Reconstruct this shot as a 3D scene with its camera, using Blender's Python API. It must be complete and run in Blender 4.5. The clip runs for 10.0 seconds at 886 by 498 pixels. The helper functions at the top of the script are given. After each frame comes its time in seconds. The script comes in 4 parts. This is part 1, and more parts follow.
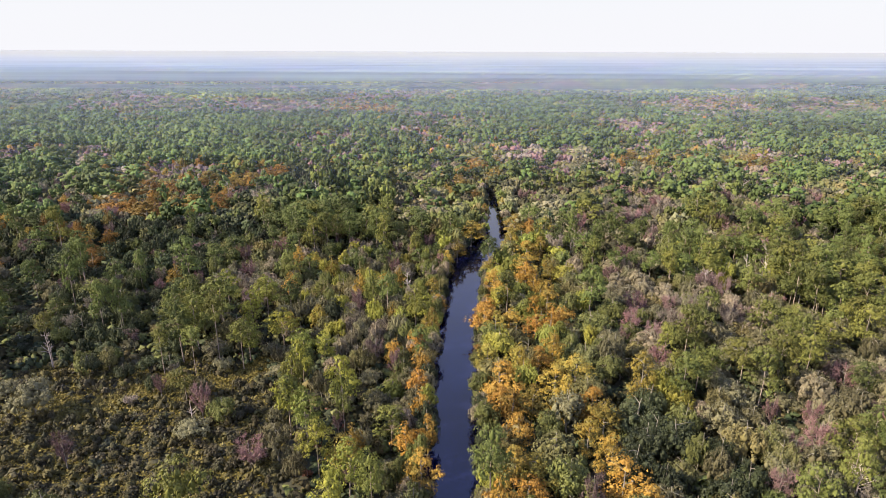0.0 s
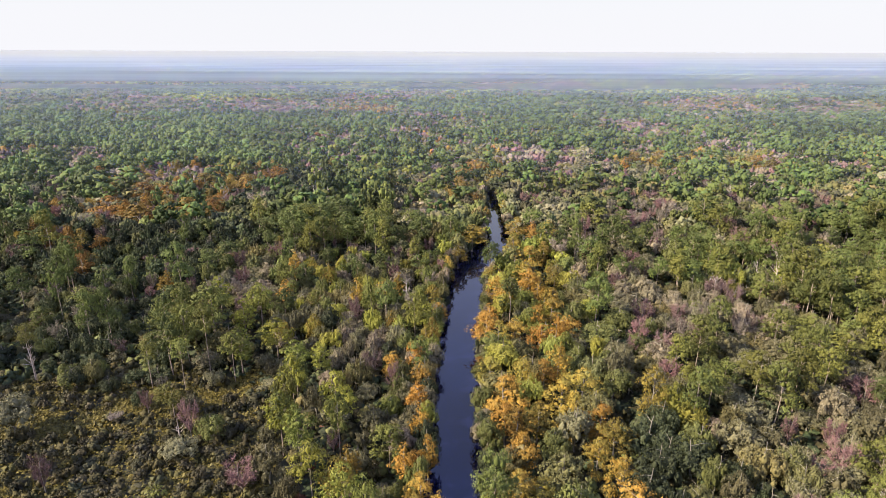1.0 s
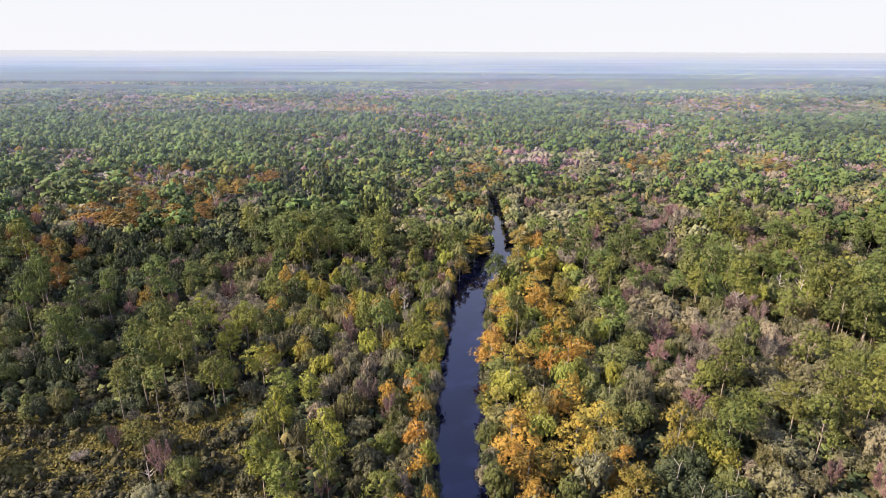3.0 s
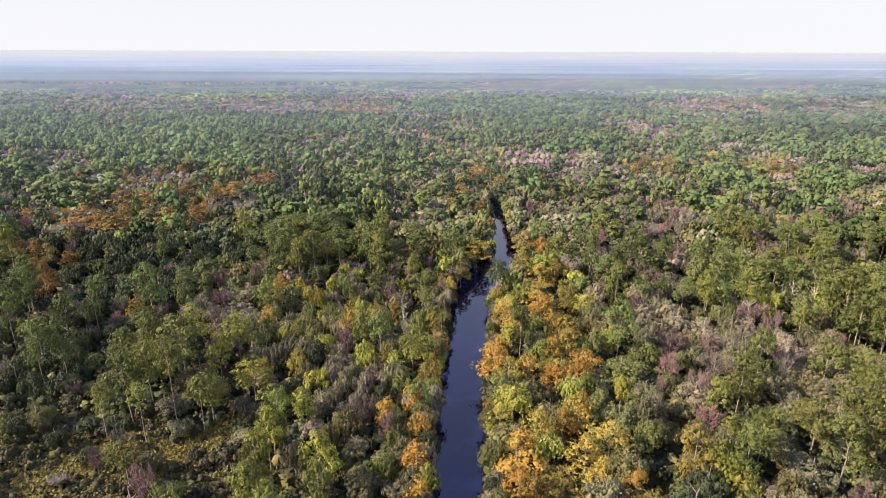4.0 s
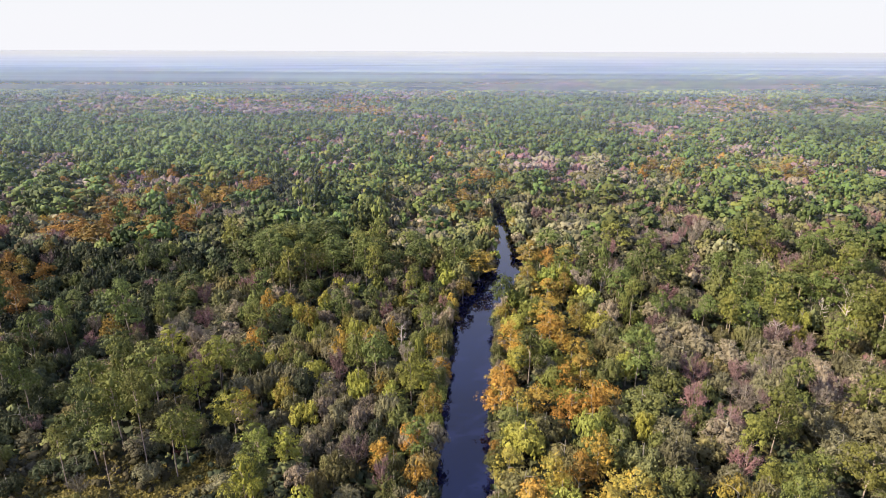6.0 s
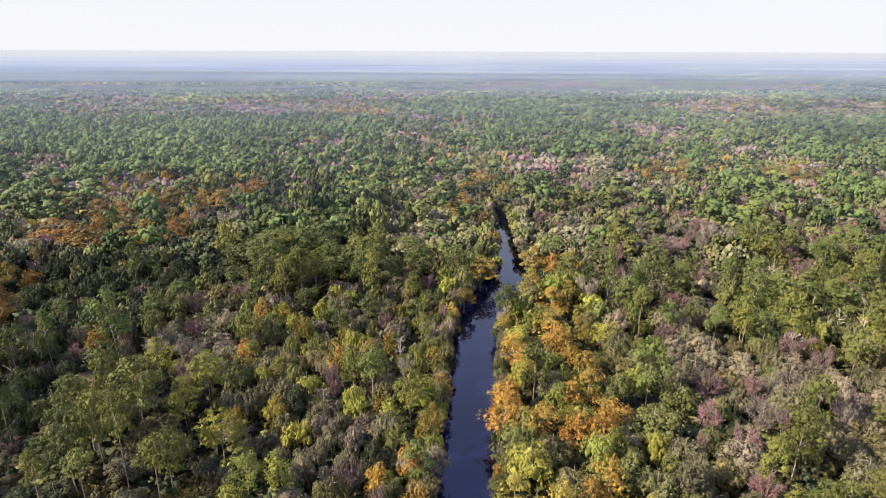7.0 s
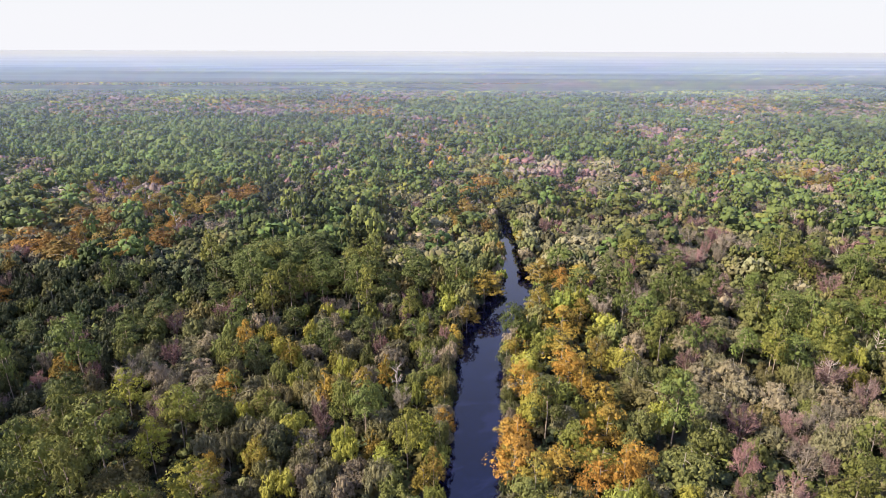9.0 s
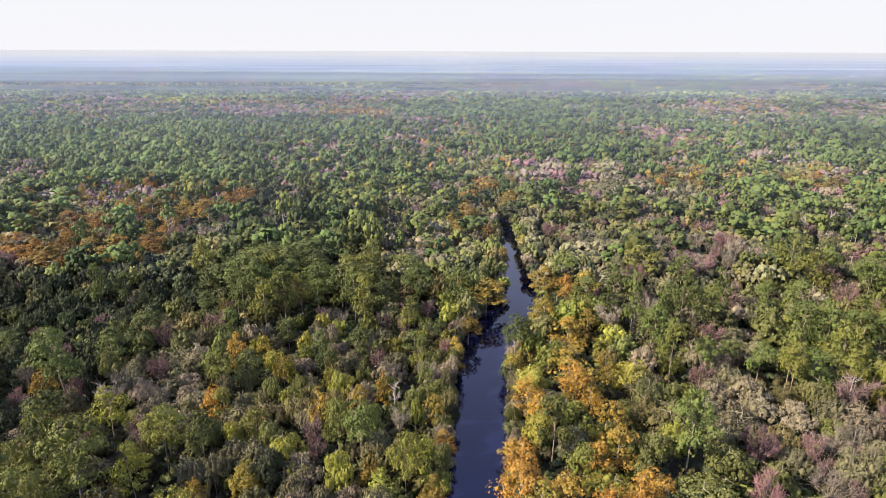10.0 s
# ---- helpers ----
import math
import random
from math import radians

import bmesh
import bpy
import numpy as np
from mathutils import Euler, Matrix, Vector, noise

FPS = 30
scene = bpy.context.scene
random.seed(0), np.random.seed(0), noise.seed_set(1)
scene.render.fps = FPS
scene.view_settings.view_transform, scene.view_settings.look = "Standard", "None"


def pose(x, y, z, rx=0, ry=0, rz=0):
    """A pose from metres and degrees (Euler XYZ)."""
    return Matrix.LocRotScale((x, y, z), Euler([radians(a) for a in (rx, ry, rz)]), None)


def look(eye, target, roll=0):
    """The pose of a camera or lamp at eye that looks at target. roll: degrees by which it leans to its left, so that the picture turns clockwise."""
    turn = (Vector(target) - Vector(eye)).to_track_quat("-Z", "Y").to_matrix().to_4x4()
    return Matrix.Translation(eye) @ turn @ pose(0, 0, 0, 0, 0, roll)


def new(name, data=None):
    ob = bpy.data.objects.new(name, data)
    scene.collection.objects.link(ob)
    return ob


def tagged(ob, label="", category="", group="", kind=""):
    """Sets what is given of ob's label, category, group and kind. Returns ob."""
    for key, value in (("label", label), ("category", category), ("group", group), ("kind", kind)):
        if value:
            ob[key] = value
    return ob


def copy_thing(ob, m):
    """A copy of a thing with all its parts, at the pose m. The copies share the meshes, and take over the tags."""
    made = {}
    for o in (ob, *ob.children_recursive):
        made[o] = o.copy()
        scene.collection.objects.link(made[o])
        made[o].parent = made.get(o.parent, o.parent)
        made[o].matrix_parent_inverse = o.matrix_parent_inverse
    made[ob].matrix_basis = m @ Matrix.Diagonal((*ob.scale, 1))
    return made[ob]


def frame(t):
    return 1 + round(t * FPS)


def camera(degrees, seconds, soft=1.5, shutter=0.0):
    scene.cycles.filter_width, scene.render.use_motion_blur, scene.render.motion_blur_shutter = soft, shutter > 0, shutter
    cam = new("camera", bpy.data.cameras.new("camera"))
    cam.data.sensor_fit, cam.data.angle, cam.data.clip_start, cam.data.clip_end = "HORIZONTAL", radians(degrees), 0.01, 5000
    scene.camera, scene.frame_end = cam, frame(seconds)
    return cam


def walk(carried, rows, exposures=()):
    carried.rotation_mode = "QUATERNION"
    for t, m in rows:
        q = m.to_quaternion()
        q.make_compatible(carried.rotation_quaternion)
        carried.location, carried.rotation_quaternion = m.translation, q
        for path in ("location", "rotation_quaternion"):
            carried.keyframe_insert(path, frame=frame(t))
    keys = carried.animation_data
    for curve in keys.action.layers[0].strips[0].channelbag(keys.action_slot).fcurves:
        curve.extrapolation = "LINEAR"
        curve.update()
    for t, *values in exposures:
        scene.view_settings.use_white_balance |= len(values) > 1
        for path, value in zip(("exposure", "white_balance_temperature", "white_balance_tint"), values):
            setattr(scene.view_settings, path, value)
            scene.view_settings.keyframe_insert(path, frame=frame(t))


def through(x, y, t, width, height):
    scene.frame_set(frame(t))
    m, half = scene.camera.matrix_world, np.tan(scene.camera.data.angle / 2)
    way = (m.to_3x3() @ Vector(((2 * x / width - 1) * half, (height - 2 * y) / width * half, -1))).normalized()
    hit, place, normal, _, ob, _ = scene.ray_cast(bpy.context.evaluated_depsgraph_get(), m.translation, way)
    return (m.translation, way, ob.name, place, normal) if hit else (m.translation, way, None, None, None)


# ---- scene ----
# ------------------------------------------------------------------ camera
cam = camera(73.7, 10.0, soft=0.95)
walk(cam, [
    (0.0, look((0.0, 0.0, 100.0), (0.0, 94.83, 68.25), 0.19)),
    (2.5, look((-0.62, 21.83, 99.37), (-0.57, 116.66, 67.62), 0.19)),
    (5.0, look((-1.20, 44.20, 98.74), (-1.10, 139.03, 66.99), 0.19)),
    (7.5, look((-1.74, 67.12, 98.11), (-1.60, 161.95, 66.36), 0.19)),
    (10.0, look((-2.23, 90.58, 97.47), (-2.04, 185.41, 65.73), 0.19)),
], exposures=[(0.0, 1.39), (10.0, 1.38)])

# ------------------------------------------------------------------ light
SUN_EL, SUN_AZ = 34.0, 256.0          # degrees; azimuth clockwise from +y: the sun stands to the left, a little behind
world = bpy.data.worlds.new("world")
scene.world = world
world.use_nodes = True
wn, wl = world.node_tree.nodes, world.node_tree.links
sky = wn.new("ShaderNodeTexSky")
sky.sky_type, sky.sun_disc = "NISHITA", False
sky.sun_elevation, sky.sun_rotation = radians(SUN_EL), radians(SUN_AZ)
sky.air_density, sky.dust_density, sky.ozone_density, sky.altitude = 1.0, 1.0, 1.0, 100
veil = wn.new("ShaderNodeMix")                    # a thin, bright veil of cloud over the whole sky
veil.data_type = "RGBA"
sky_way, sky_sep, thick = wn.new("ShaderNodeTexCoord"), wn.new("ShaderNodeSeparateXYZ"), wn.new("ShaderNodeMapRange")
wl.new(sky_way.outputs["Generated"], sky_sep.inputs[0])      # thicker towards the horizon, as haze is
wl.new(sky_sep.outputs["Z"], thick.inputs["Value"])
thick.inputs["From Max"].default_value, thick.inputs["To Min"].default_value, thick.inputs["To Max"].default_value = 0.75, 0.985, 0.45
wl.new(thick.outputs[0], veil.inputs["Factor"])
cloud, lift = wn.new("ShaderNodeMix"), wn.new("ShaderNodeMapRange")      # cloud is brighter overhead than at the horizon
cloud.data_type = "RGBA"
cloud.inputs["A"].default_value, cloud.inputs["B"].default_value = (6.6, 6.6, 6.95, 1), (6.8, 8.4, 16.5, 1)
lift.inputs["From Min"].default_value, lift.inputs["From Max"].default_value = 0.16, 0.66
wl.new(sky_sep.outputs["Z"], lift.inputs["Value"])
billow, thin = wn.new("ShaderNodeTexNoise"), wn.new("ShaderNodeMapRange")      # thinner and thicker patches high up
billow.inputs["Scale"].default_value, billow.inputs["Detail"].default_value = 7.0, 3.0
wl.new(sky_way.outputs["Generated"], billow.inputs["Vector"])
wl.new(billow.outputs["Fac"], thin.inputs["Value"])
thin.inputs["From Min"].default_value, thin.inputs["From Max"].default_value, thin.inputs["To Min"].default_value, thin.inputs["To Max"].default_value = 0.3, 0.7, 0.55, 1.45
gaps = wn.new("ShaderNodeMath")
gaps.operation, gaps.use_clamp = "MULTIPLY", True
wl.new(lift.outputs[0], gaps.inputs[0])
wl.new(thin.outputs[0], gaps.inputs[1])
wl.new(gaps.outputs[0], cloud.inputs["Factor"])
wl.new(cloud.outputs["Result"], veil.inputs["B"])
wl.new(sky.outputs[0], veil.inputs["A"])
wl.new(veil.outputs["Result"], wn["Background"].inputs[0])
wn["Background"].inputs[1].default_value = 0.0546

sun_data = bpy.data.lights.new("sun", "SUN")
sun_data.energy, sun_data.angle, sun_data.color = 4.8, radians(0.6), (1.0, 0.865, 0.67)
sun = new("sun", sun_data)
az, el = radians(SUN_AZ), radians(SUN_EL)
sun_from = Vector((math.sin(az) * math.cos(el), math.cos(az) * math.cos(el), math.sin(el)))
sun.matrix_world = look(sun_from * 300, (0, 0, 0))


# ------------------------------------------------------------------ materials
def material(name):
    m = bpy.data.materials.new(name)
    m.use_nodes = True
    return m, m.node_tree.nodes, m.node_tree.links, m.node_tree.nodes["Principled BSDF"]


def math_node(n, l, op, a, b):
    node = n.new("ShaderNodeMath")
    node.operation = op
    for k, v in enumerate((a, b)):
        if isinstance(v, (int, float)):
            node.inputs[k].default_value = v
        else:
            l.new(v, node.inputs[k])
    return node.outputs[0]


def foliage(name, color, other, rough=0.65, through=0.16, grain=0.45, massed=False, relief=1.0, vary=1.0, warm=0.0, mottle=0.7):
    """Leaves: two colours mixed tree by tree and patch by patch, each spray a little lighter or darker."""
    m, n, l, b = material(name)
    info, geo = n.new("ShaderNodeObjectInfo"), n.new("ShaderNodeNewGeometry")
    own = info.outputs["Random"]
    if massed:                       # woods of one mesh: each tree has a number of its own
        attr = n.new("ShaderNodeAttribute")
        attr.attribute_name = "tree"
        own = attr.outputs["Fac"]
    patch = n.new("ShaderNodeTexNoise")
    patch.inputs["Scale"].default_value, patch.inputs["Detail"].default_value = 0.11 if mottle < 1 else 0.3, 2.0
    l.new(geo.outputs["Position"], patch.inputs["Vector"])
    p = math_node(n, l, "MULTIPLY_ADD", patch.outputs["Fac"], mottle)
    p.node.inputs[2].default_value = -0.5 * mottle
    p2 = math_node(n, l, "MULTIPLY_ADD", own, 1.1)
    l.new(p, p2.node.inputs[2])
    p3 = math_node(n, l, "SUBTRACT", p2, 0.05)
    p3.node.use_clamp = True
    mix = n.new("ShaderNodeMix")
    mix.data_type = "RGBA"
    mix.inputs["A"].default_value, mix.inputs["B"].default_value = (*color, 1), (*other, 1)
    l.new(p3, mix.inputs["Factor"])
    hsv = n.new("ShaderNodeHueSaturation")
    l.new(mix.outputs["Result"], hsv.inputs["Color"])
    v = math_node(n, l, "MULTIPLY_ADD", geo.outputs["Random Per Island"], grain)
    v.node.inputs[2].default_value = 1.0 - grain / 2
    tone = n.new("ShaderNodeTexNoise")
    tone.inputs["Scale"].default_value, tone.inputs["Detail"].default_value = 0.19, 1.0
    l.new(geo.outputs["Position"], tone.inputs["Vector"])
    w = math_node(n, l, "MULTIPLY_ADD", tone.outputs["Fac"], 0.5 * vary)
    w.node.inputs[2].default_value = 1.0 - 0.25 * vary
    shade = math_node(n, l, "FRACT", math_node(n, l, "MULTIPLY", own, 7.31), 0.0)
    shade = math_node(n, l, "MULTIPLY_ADD", shade, 1.25 if massed else 0.8)
    shade.node.inputs[2].default_value = 0.40 if massed else 0.62
    if massed:                       # stands of darker and of lighter trees
        broad = n.new("ShaderNodeTexNoise")
        broad.inputs["Scale"].default_value, broad.inputs["Detail"].default_value = 0.022, 2.0
        l.new(geo.outputs["Position"], broad.inputs["Vector"])
        wide_ = math_node(n, l, "MULTIPLY_ADD", broad.outputs["Fac"], 1.0 * vary)
        wide_.node.inputs[2].default_value = 1.0 - 0.5 * vary
        country = n.new("ShaderNodeTexNoise")
        country.inputs["Scale"].default_value, country.inputs["Detail"].default_value = 0.005, 2.0
        l.new(geo.outputs["Position"], country.inputs["Vector"])
        c_ = math_node(n, l, "MULTIPLY_ADD", country.outputs["Fac"], 2.0)
        c_.node.inputs[2].default_value = 0.02
        shade = math_node(n, l, "MULTIPLY", math_node(n, l, "MULTIPLY", shade, wide_), c_)
    l.new(math_node(n, l, "MINIMUM", math_node(n, l, "MULTIPLY", math_node(n, l, "MULTIPLY", v, w), shade), 1.35), hsv.inputs["Value"])
    if massed:                       # fine leaf relief on the clumps
        rough_ = n.new("ShaderNodeTexNoise")
        rough_.inputs["Scale"].default_value, rough_.inputs["Detail"].default_value = 0.6, 4.0
        l.new(geo.outputs["Position"], rough_.inputs["Vector"])
        bump = n.new("ShaderNodeBump")
        bump.inputs["Strength"].default_value, bump.inputs["Distance"].default_value = relief, 2.2
        l.new(rough_.outputs["Fac"], bump.inputs["Height"])
        l.new(bump.outputs[0], b.inputs["Normal"])
    h = math_node(n, l, "MULTIPLY_ADD", own, 0.056 if massed else 0.03)
    h.node.inputs[2].default_value = (0.463 if massed else 0.466) + warm
    l.new(h, hsv.inputs["Hue"])
    l.new(hsv.outputs[0], b.inputs["Base Color"])
    b.inputs["Roughness"].default_value = rough
    b.inputs["Specular IOR Level"].default_value = 0.25
    t = n.new("ShaderNodeBsdfTranslucent")
    l.new(hsv.outputs[0], t.inputs["Color"])
    s = n.new("ShaderNodeMixShader")
    s.inputs[0].default_value = through
    l.new(b.outputs[0], s.inputs[1])
    l.new(t.outputs[0], s.inputs[2])
    l.new(s.outputs[0], n["Material Output"].inputs["Surface"])
    return m


def bark(name, color, other, scale=6.0):
    m, n, l, b = material(name)
    tc, no = n.new("ShaderNodeTexCoord"), n.new("ShaderNodeTexNoise")
    no.inputs["Scale"].default_value, no.inputs["Detail"].default_value = scale, 5.0
    mp = n.new("ShaderNodeMapping")
    mp.inputs["Scale"].default_value = (1, 1, 0.25)
    l.new(tc.outputs["Object"], mp.inputs["Vector"])
    l.new(mp.outputs[0], no.inputs["Vector"])
    mix = n.new("ShaderNodeMix")
    mix.data_type = "RGBA"
    mix.inputs["A"].default_value, mix.inputs["B"].default_value = (*color, 1), (*other, 1)
    l.new(no.outputs["Fac"], mix.inputs["Factor"])
    l.new(mix.outputs["Result"], b.inputs["Base Color"])
    bump = n.new("ShaderNodeBump")
    bump.inputs["Strength"].default_value, bump.inputs["Distance"].default_value = 0.6, 0.05
    l.new(no.outputs["Fac"], bump.inputs["Height"])
    l.new(bump.outputs[0], b.inputs["Normal"])
    b.inputs["Roughness"].default_value = 0.9
    return m


def speckled(name, stops, scales, rough=0.9, bump_strength=0.5):
    """Ground covers: three scales of noise through a ramp of colours."""
    m, n, l, b = material(name)
    geo = n.new("ShaderNodeNewGeometry")
    total = None
    for k, sc in enumerate(scales):
        no = n.new("ShaderNodeTexNoise")
        no.inputs["Scale"].default_value, no.inputs["Detail"].default_value = sc, 4.0
        l.new(geo.outputs["Position"], no.inputs["Vector"])
        part_ = math_node(n, l, "MULTIPLY", no.outputs["Fac"], 1.0 / len(scales))
        total = part_ if total is None else math_node(n, l, "ADD", total, part_)
    ramp = n.new("ShaderNodeValToRGB")
    els = ramp.color_ramp.elements
    while len(els) < len(stops):
        els.new(0.5)
    for e, (pos, c) in zip(els, stops):
        e.position, e.color = pos, (*c, 1)
    l.new(total, ramp.inputs[0])
    l.new(ramp.outputs[0], b.inputs["Base Color"])
    bump = n.new("ShaderNodeBump")
    bump.inputs["Strength"].default_value, bump.inputs["Distance"].default_value = bump_strength, 0.3
    l.new(total, bump.inputs["Height"])
    l.new(bump.outputs[0], b.inputs["Normal"])
    b.inputs["Roughness"].default_value = rough
    return m


TONES = {       # two colours of each sort of foliage
    ("pine", "a"): ((0.122, 0.140, 0.030), (0.088, 0.108, 0.030)),
    ("slim", "a"): ((0.190, 0.212, 0.050), (0.140, 0.160, 0.044)),
    ("pine", "l"): ((0.200, 0.228, 0.036), (0.145, 0.172, 0.036)),
    ("pine", "b"): ((0.072, 0.104, 0.029), (0.092, 0.122, 0.032)),
    ("oak", "a"): ((0.088, 0.108, 0.034), (0.120, 0.131, 0.038)),
    ("oak", "c"): ((0.037, 0.050, 0.024), (0.054, 0.067, 0.029)),
    ("oak", "l"): ((0.225, 0.242, 0.040), (0.170, 0.190, 0.042)),
    ("oak", "b"): ((0.158, 0.148, 0.052), (0.108, 0.113, 0.044)),
    ("moss", "a"): ((0.225, 0.197, 0.126), (0.170, 0.154, 0.090)),
    ("moss", "b"): ((0.128, 0.127, 0.058), (0.152, 0.146, 0.080)),
    ("cypress", "o"): ((0.340, 0.196, 0.034), (0.235, 0.164, 0.036)),
    ("cypress", "y"): ((0.340, 0.205, 0.034), (0.198, 0.158, 0.036)),
    ("cypress", "r"): ((0.240, 0.142, 0.030), (0.165, 0.116, 0.030)),
    ("bare", "p"): ((0.212, 0.124, 0.118), (0.156, 0.108, 0.104)),
    ("bare", "g"): ((0.235, 0.200, 0.158), (0.180, 0.156, 0.122)),
    ("shrub", "a"): ((0.052, 0.050, 0.019), (0.076, 0.064, 0.022)),
    ("shrub", "r"): ((0.190, 0.075, 0.045), (0.140, 0.070, 0.040)),
    ("shrub", "b"): ((0.072, 0.068, 0.034), (0.054, 0.053, 0.024)),
}
LEAF = {k: foliage(k[0] + "_foliage_" + k[1], *c, *((0.85, 0.05, 0.8) if k[0] == "bare" else (0.65, 0.16, 0.45)), warm=0.019 if k[0] in ("cypress", "bare") else 0.0, mottle=2.6 if k[0] == "cypress" else 0.7) for k, c in TONES.items()}
LEAF_SORTS = list(LEAF)


WOOD = {k: foliage(k[0] + "_canopy_" + k[1], *c, 0.75, 0.14, 0.35, True, 0.4, 0.7, 0.010 if k[0] in ("cypress", "bare", "pine") else 0.0, 2.6 if k[0] == "cypress" else 0.7) for k, c in TONES.items()}       # the same, for woods of one mesh


PALMETTO = foliage("palmetto_fronds", (0.150, 0.133, 0.022), (0.074, 0.076, 0.022), 0.6, 0.16, 1.0)
BARK_PINE = bark("pine_bark", (0.20, 0.15, 0.12), (0.34, 0.28, 0.24))
BARK_GREY = bark("grey_bark", (0.17, 0.145, 0.12), (0.30, 0.27, 0.23))
BARK_MOSS = bark("pale_lichened_bark", (0.20, 0.18, 0.145), (0.33, 0.30, 0.24))
BARK_DEAD = bark("weathered_dead_wood", (0.33, 0.27, 0.25), (0.48, 0.42, 0.39))
GROUND = speckled("forest_floor", [(0.36, (0.022, 0.020, 0.012)), (0.5, (0.036, 0.034, 0.017)), (0.62, (0.055, 0.050, 0.022))], (0.05, 0.4, 2.5))

WATER, n, l, b = material("tannin_dark_water")
b.inputs["Base Color"].default_value = (0.004, 0.005, 0.022, 1)
b.inputs["Roughness"].default_value, b.inputs["IOR"].default_value = 0.015, 1.5
b.inputs["Specular IOR Level"].default_value = 0.5
b.inputs["Specular Tint"].default_value = (0.80, 0.82, 1.0, 1)
ripple = n.new("ShaderNodeTexNoise")
ripple.inputs["Scale"].default_value, ripple.inputs["Detail"].default_value = 0.5, 2.0
geo = n.new("ShaderNodeNewGeometry")
l.new(geo.outputs["Position"], ripple.inputs["Vector"])
bump = n.new("ShaderNodeBump")
bump.inputs["Strength"].default_value, bump.inputs["Distance"].default_value = 0.05, 0.06
l.new(ripple.outputs["Fac"], bump.inputs["Height"])
l.new(bump.outputs[0], b.inputs["Normal"])


# ------------------------------------------------------------------ mesh helpers
def mesh_from(name, verts, tris, mats, index=None, smooth=None):
    """A mesh from arrays of corners and triangles."""
    me = bpy.data.meshes.new(name)
    verts, tris = np.asarray(verts, np.float32), np.asarray(tris, np.int32)
    me.vertices.add(len(verts))
    me.vertices.foreach_set("co", verts.ravel())
    me.loops.add(tris.size)
    me.loops.foreach_set("vertex_index", tris.ravel())
    me.polygons.add(len(tris))
    me.polygons.foreach_set("loop_start", np.arange(0, tris.size, 3, dtype=np.int32))
    for m in mats:
        me.materials.append(m)
    if index is not None:
        me.polygons.foreach_set("material_index", np.asarray(index, np.int32))
    me.polygons.foreach_set("use_smooth", np.zeros(len(tris), bool) if smooth is None else np.asarray(smooth, bool))
    me.update(calc_edges=True)
    return me


def join(pieces):
    """Arrays of several pieces put into one."""
    vs, ts, base = [], [], 0
    for v, t in pieces:
        vs.append(v)
        ts.append(np.asarray(t) + base)
        base += len(v)
    return np.concatenate(vs), np.concatenate(ts)


OCT_V = np.array([(1, 0, 0), (0, 1, 0), (-1, 0, 0), (0, -1, 0), (0, 0, 1), (0, 0, -1)], float)
OCT_T = np.array([(0, 1, 4), (1, 2, 4), (2, 3, 4), (3, 0, 4), (1, 0, 5), (2, 1, 5), (3, 2, 5), (0, 3, 5)])


def tube(points, radii, sides=5):
    """A tapered limb along a line of points."""
    points, radii = np.asarray(points, float), np.asarray(radii, float)
    way = np.gradient(points, axis=0)
    way /= np.linalg.norm(way, axis=1)[:, None] + 1e-9
    ref = np.where(np.abs(way[:, 2:3]) > 0.9, np.array([[1.0, 0, 0]]), np.array([[0, 0, 1.0]]))
    a = np.cross(way, ref)
    a /= np.linalg.norm(a, axis=1)[:, None] + 1e-9
    c = np.cross(way, a)
    ang = np.arange(sides) * 2 * np.pi / sides
    v = points[:, None] + radii[:, None, None] * (a[:, None] * np.cos(ang)[None, :, None] + c[:, None] * np.sin(ang)[None, :, None])
    t = []
    for i in range(len(points) - 1):
        for j in range(sides):
            p, q = i * sides + j, i * sides + (j + 1) % sides
            t += [(p, q, q + sides), (p, q + sides, p + sides)]
    return v.reshape(-1, 3), np.array(t)


def sprays(rng, centres, normals, size, tilt_=0.7, long=1.5):
    """One small pointed spray of leaves, a triangle, at each place."""
    k = len(centres)
    nrm = normals + rng.normal(0, tilt_, (k, 3)) * 0.6
    nrm /= np.linalg.norm(nrm, axis=1)[:, None] + 1e-9
    a = np.cross(nrm, rng.normal(0, 1, (k, 3)))
    a /= np.linalg.norm(a, axis=1)[:, None] + 1e-9
    c = np.cross(nrm, a)
    s = size * rng.uniform(0.6, 1.35, (k, 1))
    v = np.stack([centres + a * s * long * 0.6, centres - a * s * 0.5 + c * s * 0.55, centres - a * s * 0.5 - c * s * 0.55], 1)
    return v.reshape(-1, 3), np.arange(3 * k).reshape(k, 3)


